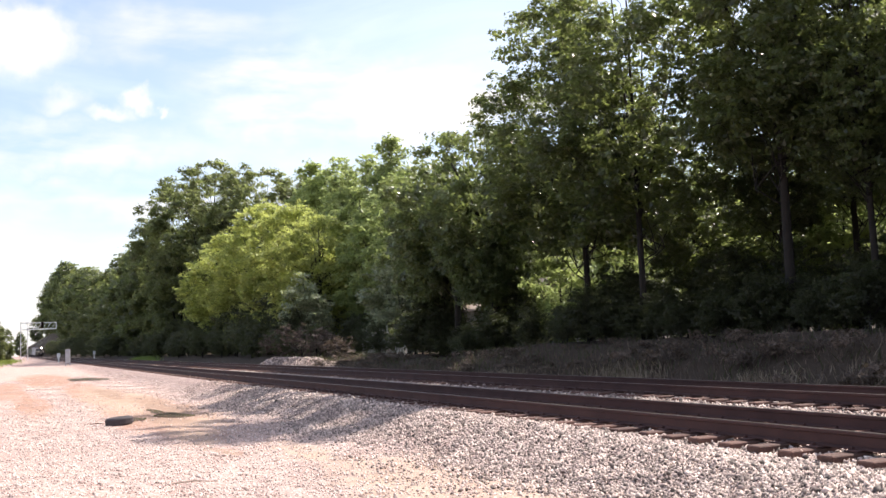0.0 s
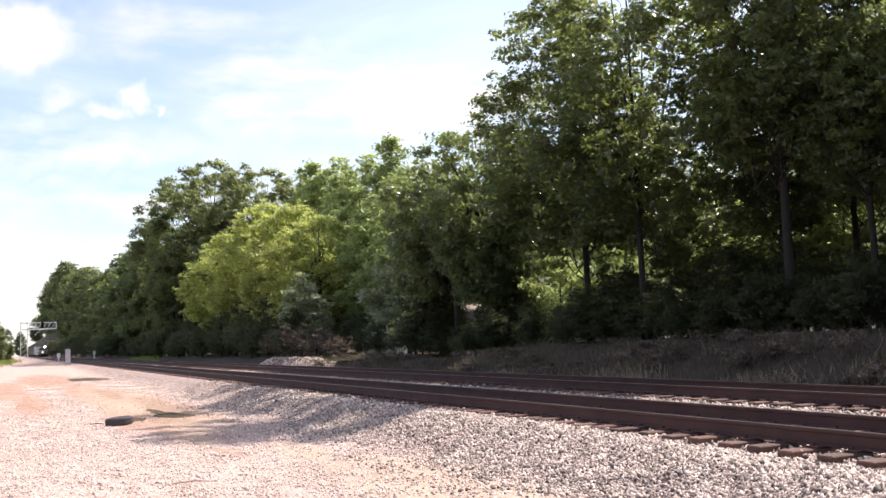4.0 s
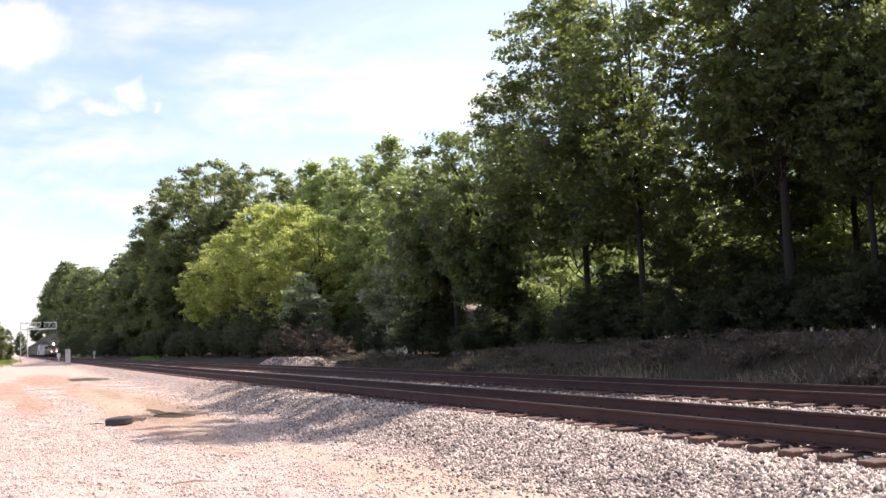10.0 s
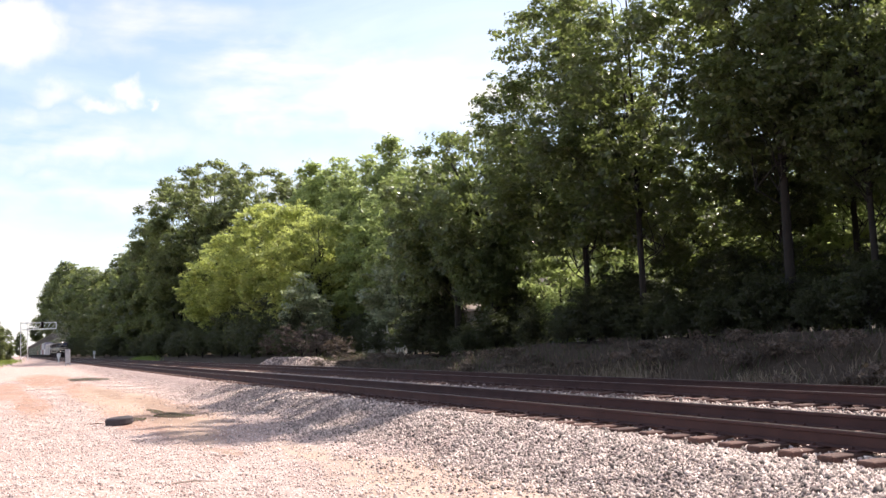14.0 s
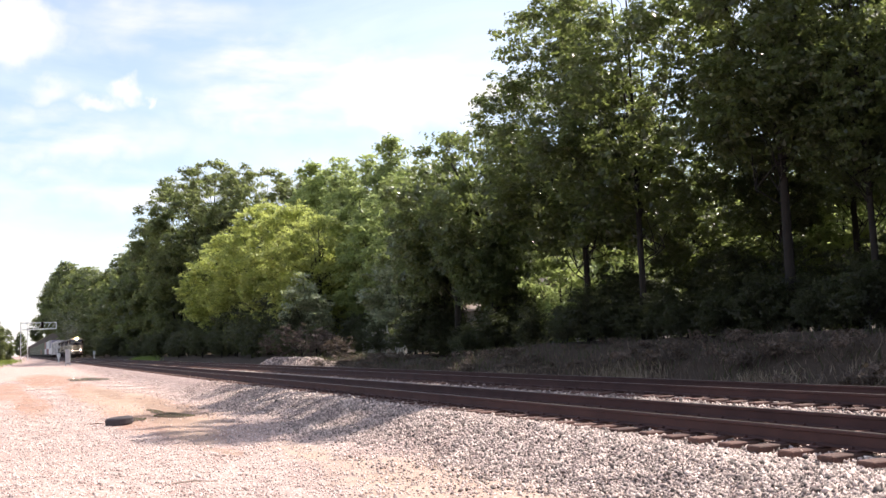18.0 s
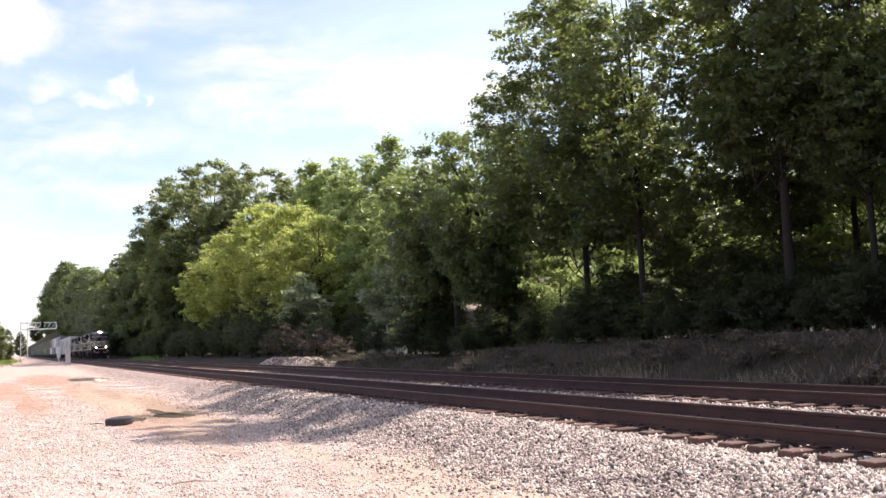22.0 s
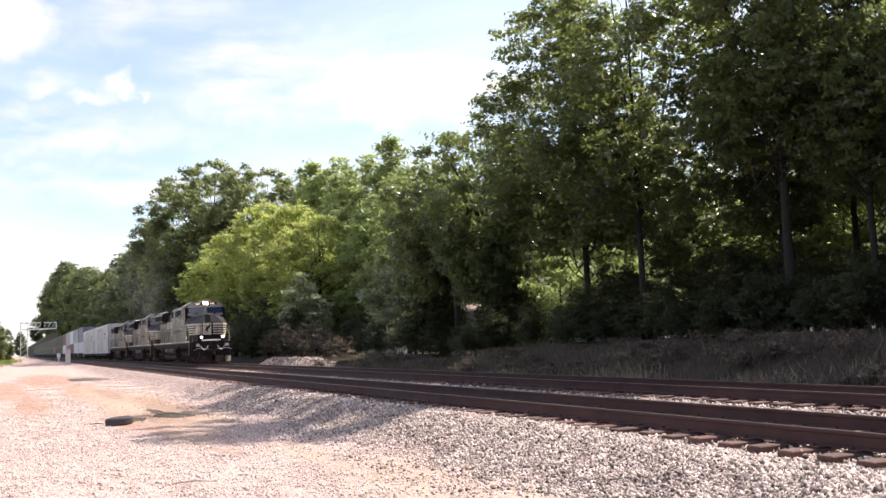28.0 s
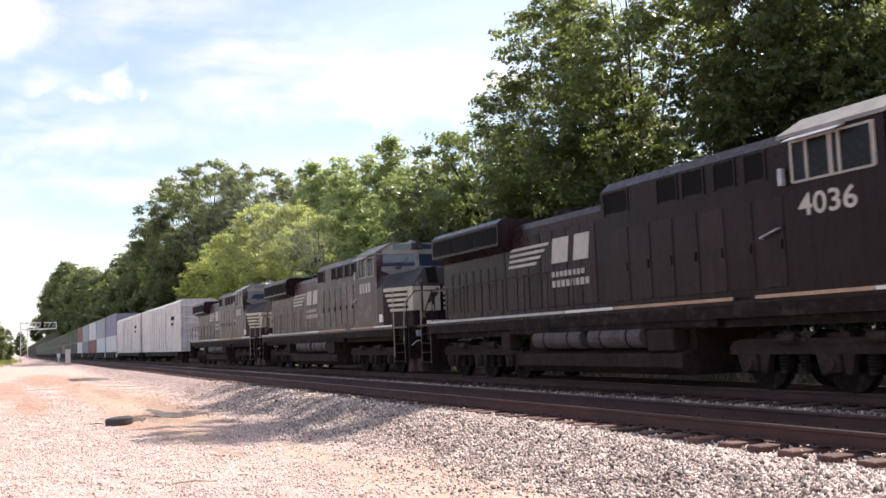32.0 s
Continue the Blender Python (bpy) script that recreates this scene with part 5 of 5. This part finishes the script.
def train_x(t):
    """Where the leading end stands at t seconds: it slows a little on the way."""
    tau = t - 31.5
    return -15.80 + 16.35 * tau - 0.049 * tau * tau


# ---- lineside things ----
def tyre():
    t = tagged(new("tyre"), "discarded black car tyre lying flat on the yard", "tyre")
    prof = [(0.20, 0.03), (0.26, 0.0), (0.31, 0.015), (0.335, 0.06), (0.335, 0.16), (0.31, 0.205), (0.26, 0.22), (0.20, 0.19), (0.195, 0.16), (0.23, 0.13), (0.23, 0.09), (0.195, 0.06), (0.20, 0.03)]
    part("carcass", lathe(prof), M_TYRE, t, smooth=True)
    g = Geo()
    for k in range(36):
        a = 2 * math.pi * k / 36
        c, s = math.cos(a), math.sin(a)
        for z0, z1, o in ((0.05, 0.10, 0.0), (0.12, 0.17, 0.08)):
            ca, sa = math.cos(a + o), math.sin(a + o)
            d, n = Vector((ca, sa, 0)), Vector((-sa, ca, 0)) * 0.02
            p = [d * 0.333 - n, d * 0.343 - n, d * 0.343 + n, d * 0.333 + n]
            g.prism([(q.x, q.y) for q in p], "z", z0, z1)
    tagged(part("tread", g, M_TYRE, t), kind="stuff")
    t.matrix_basis = pose(-26.0, 2.45, float(ground_z(-26.0, 2.45)) - 0.01, 3, -2, 20)


def puddle(x, y, rx, ry, seed):
    r = random.Random(seed)
    n = 26
    ph = [r.uniform(0, 6.28) for _ in range(3)]
    pts = []
    for k in range(n):
        a = 2 * math.pi * k / n
        w = 1 + 0.22 * math.sin(2 * a + ph[0]) + 0.14 * math.sin(3 * a + ph[1]) + 0.10 * math.sin(5 * a + ph[2])
        pts.append((rx * w * math.cos(a), ry * w * math.sin(a)))
    z = max(float(ground_z(x + px * 0.8, y + py * 0.8)) for px, py in pts) + 0.012
    ob = new("puddle", Geo().prism(pts, "z", -0.10, 0.0).mesh("puddle", M_WATER))
    tagged(ob, "shallow muddy puddle on the sandy yard", "puddle", "puddles in the yard")
    ob.location = (x, y, z)


def relay_box():
    t = tagged(new("relay_box"), "grey metal signal relay cabinet beside the track", "cabinet")
    body = part("body", Geo().box(-0.3, 0.3, -0.29, 0.29, 0.25, 1.95, 0.03), M_CABINET, t)
    part("roof", Geo().prism([(-0.34, 1.95), (0.34, 1.95), (0.34, 1.99), (0, 2.06), (-0.34, 1.99)], "x", -0.35, 0.35), M_CABINET, body)
    d = part("door", Geo().box(0.30, 0.32, -0.24, 0.24, 0.4, 1.85, 0.008), M_CABINET, t)
    part("handle", Geo().box(0.32, 0.36, 0.16, 0.19, 1.0, 1.2), M_STEEL, d)
    for x in (-0.24, 0.24):
        for y in (-0.23, 0.23):
            part("leg", Geo().box(x - 0.04, x + 0.04, y - 0.04, y + 0.04, -0.35, 0.25), M_STEEL, t)
    x, y = -133.0, 6.3
    t.location = (x, y, float(ground_z(x, y)) + 0.05)


def marker_post(x, y, h, label):
    t = tagged(new("marker_post"), label, "post", "lineside posts")
    part("shaft", Geo().box(-0.12, 0.12, -0.12, 0.12, -0.3, h, 0.02), M_GALV, t)
    part("plate", Geo().box(0.12, 0.16, -0.28, 0.28, h - 0.7, h, 0.01), M_GALV, t)
    t.location = (x, y, float(ground_z(x, y)))


def signal_cantilever():
    """A lattice mast beside the line with a walkway arm over the tracks and signal heads."""
    t = tagged(new("signal_cantilever"), "silver lattice cantilever signal structure reaching over the tracks", "signal structure")
    H, x0, x1 = 10.4, -0.7, 0.7
    for x in (x0, x1):
        for y in (-0.9, 0.9):
            part("column", Geo().box(x - 0.09, x + 0.09, y - 0.09, y + 0.09, -0.4, H), M_GALV, t)
    for k in range(7):
        z = 0.4 + k * 1.4
        for x in (x0, x1):
            part("brace", Geo().rod((x, -0.9, z), (x, 0.9, z + 1.4), 0.05, seg=5), M_GALV, t)
    for z in (8.4, 10.2):
        for x in (x0, x1):
            part("chord", Geo().box(x - 0.09, x + 0.09, -0.9, 8.2, z - 0.1, z + 0.1), M_GALV, t)
    for k in range(6):
        y = 0.9 + k * 1.2
        for x in (x0, x1):
            part("web", Geo().rod((x, y, 8.4), (x, y + 1.2, 10.2), 0.06, seg=5), M_GALV, t)
    part("end_frame", Geo().box(x0, x1, 8.1, 8.3, 8.3, 10.3), M_GALV, t)
    part("walkway", Geo().box(x0, x1, 0.9, 8.2, 8.5, 8.56), M_GALV, t)
    for y in (4.6,):
        h = part("signal_head", Geo().box(0.8, 0.9, y - 0.32, y + 0.32, 8.7, 10.3, 0.05), M_UNDER, t, "black signal head")
        for z in (9.0, 9.5, 10.0):
            part("hood", Geo().rod((0.9, y, z), (1.2, y, z), 0.16, seg=10), M_UNDER, h)
    t.location = (-291, 2.6, float(ground_z(-291, 2.6)))


def house():
    t = tagged(new("house"), "low tan-roofed house hidden behind the trees", "house")
    part("wall", Geo().box(-6.0, 6.0, 0, 8.0, -0.4, 3.0), M_SIDING, t)
    part("roof", Geo().prism([(-0.7, 2.75), (4.0, 5.1), (8.7, 2.75), (8.7, 2.95), (4.0, 5.3), (-0.7, 2.95)], "x", -6.5, 6.5), M_TAN, t)
    w = part("window", Geo().box(-3.2, -1.6, -0.03, 0.02, 1.1, 2.3), M_GLASS, t)
    part("frame", Geo().box(-3.3, -3.2, -0.06, 0.02, 1.0, 2.4).box(-1.6, -1.5, -0.06, 0.02, 1.0, 2.4).box(-3.2, -1.6, -0.06, 0.02, 2.3, 2.4), M_WHITE, w)
    t.location = (-61.5, 29.5, float(ground_z(-60, 30)))


def shed():
    t = tagged(new("shed"), "weathered pale wooden shed among the trees", "shed")
    for k in range(9):
        part("board", Geo().box(-0.9 + k * 0.2, -0.71 + k * 0.2, 0, 0.04, 0, 1.75, 0.006), M_SIDING, t)
    part("body", Geo().box(-0.88, 0.88, 0.05, 2.0, -0.3, 1.72), M_SIDING, t)
    part("roof", Geo().prism([(-0.15, 1.68), (2.2, 1.95), (2.2, 2.02), (-0.15, 1.75)], "x", -1.0, 1.0), M_TAN, t)
    t.matrix_basis = pose(-50.2, 24.4, float(ground_z(-50, 24.5)), 0, 0, 18)


def white_shed():
    """A small white shed far down the yard."""
    t = tagged(new("shed"), "small white metal shed beside the far grass", "shed")
    part("wall", Geo().box(-1.6, 1.6, -1.3, 1.3, -0.3, 2.7, 0.03), M_GALV, t)
    part("roof", Geo().prism([(-1.5, 2.7), (1.5, 2.7), (1.5, 2.8), (0, 3.25), (-1.5, 2.8)], "x", -1.75, 1.75), M_STEEL, t)
    d = part("door", Geo().box(1.6, 1.64, -0.5, 0.5, 0.0, 2.1, 0.008), M_STEEL, t)
    part("handle", Geo().box(1.64, 1.68, 0.34, 0.42, 1.0, 1.06), M_UNDER, d)
    t.location = (-420, -1.9, float(ground_z(-420, -1.9)))


def fence():
    t = tagged(new("fence"), "white picket fence glimpsed behind the undergrowth", "fence")
    for k in range(3):
        part("rail", Geo().box(-7, 0, 0.03, 0.07, 0.4 + 0.55 * k, 0.46 + 0.55 * k), M_WHITE, t)
    for k in range(30):
        part("picket", Geo().box(-7 + k * 0.235, -6.93 + k * 0.235, 0, 0.03, -0.2, 1.7 + 0.25 * math.sin(k * 2.3)), M_WHITE, t)
    t.matrix_basis = pose(-59.6, 23.75, float(ground_z(-63, 23.6)), 0, 0, 6)


def grass(name, label, spots, h, mat, seed):
    """Blades of grass or weeds in tufts, in one mesh."""
    r = np.random.RandomState(seed)
    v, f = [], []
    for x, y, rx, ry, n in spots:
        px, py = x + r.normal(0, rx, n), y + r.normal(0, ry, n)
        pz = ground_z(px, py) - 0.02
        a = r.uniform(0, 6.28, n)
        hh = h * r.uniform(0.5, 1.2, n)
        dx, dy = np.cos(a) * 0.012 * (h / 0.2), np.sin(a) * 0.012 * (h / 0.2)
        lx, ly = r.normal(0, 0.35, n) * hh, r.normal(0, 0.35, n) * hh
        b = sum(len(q) for q in v)
        q = np.stack([np.stack([px - dx, py - dy, pz], -1), np.stack([px + dx, py + dy, pz], -1), np.stack([px + lx, py + ly, pz + hh], -1)], 1).reshape(-1, 3)
        v.append(q)
        f.append(b + np.arange(len(q)).reshape(-1, 3))
    tagged(new(name, array_mesh(name, np.concatenate(v), np.concatenate(f), mat)), label, "grass", kind="stuff")


def dead_brush(seed, n, spread, h):
    """A tangle of bare sticks and dry stems."""
    r = random.Random(seed)
    root = tagged(new("brush"), "tangle of bare grey sticks and dry stems on the bank", "brush", "brush on the bank")
    g = Geo()
    for k in range(n):
        a, l = r.uniform(0, 6.28), r.uniform(0.4, 1.0) * h
        p = Vector((r.gauss(0, spread), r.gauss(0, spread * 0.6), -0.05))
        d = Vector((math.cos(a), math.sin(a), r.uniform(0.15, 1.1))).normalized()
        q = p + d * l
        m = p.lerp(q, 0.5) + Vector((r.gauss(0, 0.05), r.gauss(0, 0.05), 0.04))
        w = r.uniform(0.004, 0.012)
        g.rod(p, m, w, w * 0.8, 4, False).rod(m, q, w * 0.8, w * 0.3, 4, False)
    tagged(part("tangle", g, M_STICK, root), kind="stuff")
    rr = np.random.RandomState(seed)
    ls = [(rr.normal(0, spread), rr.normal(0, spread * 0.6), 0.18 * h, 0.22 * h) for _ in range(8)]
    tagged(part("litter", leaves_mesh("litter", ls, 700, 0.06, L_DRY, rr), L_DRY, root), kind="stuff")
    return root


M_STICK = surface("dead sticks", (0.035, 0.027, 0.022), (0.15, 0.115, 0.092), 0.9, 0, 20, 3, 0.2, island=0.4)
# pale blades stand in for sunlight falling through the crowns onto the bank
L_SUN_DAPPLE = leaf_material("pale straw as sun dapple", (0.16, 0.12, 0.085), (0.46, 0.37, 0.28), (0.5, 0.4, 0.25), 0.25, 0.7)
L_GRASS = leaf_material("grass blades", (0.10, 0.15, 0.03), (0.22, 0.28, 0.06), (0.3, 0.4, 0.05), 0.3)


def lineside():
    tyre()
    puddle(-27.4, 3.95, 0.95, 0.5, 1)
    puddle(-27.2, 2.95, 0.7, 0.26, 5)
    puddle(-30.5, 3.9, 1.0, 0.2, 3)
    puddle(-70.0, 4.6, 4.0, 1.1, 2)
    relay_box()
    marker_post(-176.0, 6.9, 1.5, "short grey post beside the track")
    marker_post(-230.0, 16.4, 1.9, "short dark post beyond the tracks")
    signal_cantilever()
    house()
    shed()
    white_shed()
    fence()
    b = dead_brush(3, 90, 1.0, 0.8)
    at_ground(b, -21.0, 18.6)
    b2 = dead_brush(4, 80, 1.2, 0.7)
    at_ground(b2, -25.5, 18.9)
    r = random.Random(8)
    for i in range(46):
        x = -11.5 - i * 1.05 + r.uniform(-0.4, 0.4)
        plant_again(b if i % 2 else b2, x, r.uniform(17.4, 20.4), r.uniform(0, 360), r.uniform(0.5, 1.15))
    stones("ballast", "low grey heap of ballast beyond the far track", 9000, (-76, -54), (16.3, 18.6), 0.04, M_STONE, 9)
    grass("grass", "bright green grass beyond the far track", [(-150, 17.6, 6, 0.5, 1500), (-235, -2.5, 25, 1.5, 3000), (-180, -4, 18, 1.5, 2000)], 0.7, L_GRASS, 2)
    for x, y, rz, n, lab in ((-13.7, 1.95, 75, 1.0, "thin reddish stick lying on the gravel"), (-27.0, 1.75, 60, 0.9, "thin bent stick lying beside the tyre")):
        st = tagged(new("stick", Geo().rod((0, 0, 0), (0.3 * n, 0.02, 0.02), 0.012, seg=6).rod((0.3 * n, 0.02, 0.02), (0.62 * n, -0.03, 0.0), 0.010, 0.005, seg=6).mesh("stick", M_TAN if x > -20 else M_TIE)), lab, "stick")
        st.matrix_basis = pose(x, y, float(ground_z(x, y)) + 0.012, 0, 0, rz)
    grass("grass", "small weeds sprouting in the gravel", [(-58, 1.3, 1.6, 0.25, 260), (-17.0, 3.3, 0.5, 0.12, 45)], 0.06, L_GRASS, 3)
    grass("grass", "dull green weeds on the bank, shade coloured into their blades", [(-11 - 1.5 * k, 18.9 + 0.7 * math.sin(k * 1.7), 0.9, 0.7, 45) for k in range(36)], 0.38, L_UNDER_SHADE, 6)
    # straw added where flecks of sun should lie, light put into its colour
    grass("grass", "pale straw laid as sun dapples at the foot of the bank", [(-33.0, 17.6, 1.1, 0.2, 420), (-27.0, 17.9, 1.0, 0.4, 520), (-25.2, 17.7, 0.7, 0.3, 300), (-19.6, 17.7, 0.8, 0.2, 380), (-16.5, 18.2, 0.7, 0.3, 160)], 0.3, L_SUN_DAPPLE, 12)
    grass("grass", "dry grass tufts on the shaded bank", [(-14 - 3 * k, 18.5 + 0.5 * math.sin(k), 1.2, 0.5, 170) for k in range(16)], 0.3, L_DRY, 4)


lineside()


# ---- drifting clouds ----
def cloud_material():
    """White cumulus and veils of cirrus, each an ellipse with a noisy rim."""
    m, n, l, p = node_mat("cloud")
    n.remove(p)
    co = n.new("ShaderNodeTexCoord").outputs["Object"]
    w = n.new("ShaderNodeTexNoise")
    w.inputs["Scale"].default_value, w.inputs["Detail"].default_value = 0.014, 10.0
    l.new(co, w.inputs["Vector"])
    w2 = n.new("ShaderNodeTexNoise")
    w2.inputs["Scale"].default_value, w2.inputs["Detail"].default_value = 0.006, 6.0
    mp = n.new("ShaderNodeMapping")
    mp.inputs["Rotation"].default_value, mp.inputs["Scale"].default_value = (0, 0, 0.35), (0.5, 1.7, 1)
    l.new(co, mp.inputs["Vector"])
    l.new(mp.outputs["Vector"], w2.inputs["Vector"])
    off = n.new("ShaderNodeVectorMath")
    off.operation = "MULTIPLY_ADD"
    l.new(w.outputs["Color"], off.inputs[0])
    off.inputs[1].default_value, off.inputs[2].default_value = (130, 110, 0), (-65, -55, 0)
    add = n.new("ShaderNodeVectorMath")
    l.new(co, add.inputs[0])
    l.new(off.outputs[0], add.inputs[1])
    total = None
    # centre, half sizes, rim softness, strength, veil or cumulus
    for cx, cy, rx, ry, soft, k, veil in ((-1100, 545, 180, 112, 0.6, 1.0, 0), (-795, 385, 52, 34, 0.85, 0.95, 0), (-722, 364, 20, 20, 0.9, 0.7, 0), (-860, 348, 80, 28, 0.95, 0.75, 0),
                                          (-985, 375, 80, 40, 0.98, 0.6, 0), (-10, 380, 400, 110, 0.75, 2.2, 1), (-420, 450, 300, 95, 0.9, 1.5, 1), (-400, 350, 330, 85, 0.9, 1.5, 1),
                                          (-1000, 265, 500, 80, 0.95, 1.2, 1), (-760, 130, 620, 70, 0.95, 1.0, 1), (-700, 560, 330, 100, 0.95, 0.9, 1), (-1250, -300, 900, 330, 0.95, 0.9, 0)):
        s = n.new("ShaderNodeVectorMath")
        s.operation = "SUBTRACT"
        l.new(add.outputs[0], s.inputs[0])
        s.inputs[1].default_value = (cx, cy, 0)
        q = n.new("ShaderNodeVectorMath")
        q.operation = "MULTIPLY"
        l.new(s.outputs[0], q.inputs[0])
        q.inputs[1].default_value = (1 / rx, 1 / ry, 0)
        ln = n.new("ShaderNodeVectorMath")
        ln.operation = "LENGTH"
        l.new(q.outputs[0], ln.inputs[0])
        mr = n.new("ShaderNodeMapRange")
        mr.interpolation_type = "SMOOTHSTEP"
        mr.inputs["From Min"].default_value, mr.inputs["From Max"].default_value = 1.0 + soft * 0.25, 1.0 - soft
        mr.inputs["To Min"].default_value, mr.inputs["To Max"].default_value = 0.0, k
        l.new(ln.outputs["Value"], mr.inputs["Value"])
        a = mr.outputs["Result"]
        if veil:
            a = math_node(n, l, "MULTIPLY", a, math_node(n, l, "MULTIPLY", math_node(n, l, "SUBTRACT", w2.outputs["Fac"], 0.36, True), 3.0))
        total = a if total is None else math_node(n, l, "MAXIMUM", total, a)
    total = math_node(n, l, "MULTIPLY", total, 0.97, True)
    tr = n.new("ShaderNodeBsdfTransparent")
    em = n.new("ShaderNodeEmission")
    em.inputs["Color"].default_value, em.inputs["Strength"].default_value = (1.0, 0.99, 0.97, 1), 0.6
    ms = n.new("ShaderNodeMixShader")
    l.new(total, ms.inputs["Fac"])
    l.new(tr.outputs["BSDF"], ms.inputs[1])
    l.new(em.outputs["Emission"], ms.inputs[2])
    l.new(ms.outputs["Shader"], n["Material Output"].inputs["Surface"])
    return m


CLOUD_FAR = 2500.0


def clouds():
    ob = new("backdrop", Geo().add([(-2000, -420, 0), (900, -420, 0), (900, 1000, 0), (-2000, 1000, 0)], [(0, 1, 2, 3)]).mesh("backdrop", cloud_material()))
    tagged(ob, "white cumulus and thin cirrus drifting across the sky", "clouds", kind="structure")
    return ob


CLOUDS = clouds()


def motions():
    for ob, off in TRAIN:
        z = ob.get("ride", 0.0)
        walk(ob, [(float(t), pose(train_x(t) + off, FAR_Y, z)) for t in range(33)])
    for ob, off in SMOKE:
        walk(ob, [(float(t), pose(train_x(t) + off, FAR_Y, 4.5)) for t in range(33)])
    # the engines' wheels roll without slipping
    for ob in DRIVERS:
        x = ob.location.x
        rows = []
        for i in range(961):
            t = i / 30.0
            rows.append((t, Matrix.Translation((x, 0, 0.53)) @ Matrix.Rotation((train_x(t) - train_x(0)) / 0.53 % (2 * math.pi), 4, "Y")))
        walk(ob, rows)
    # the clouds drift slowly up and to the south
    face = VIEW @ Matrix.Translation((0, 0, -CLOUD_FAR))
    walk(CLOUDS, [(0.0, face), (32.0, face @ Matrix.Translation((-53, 47, 0)))])


motions()
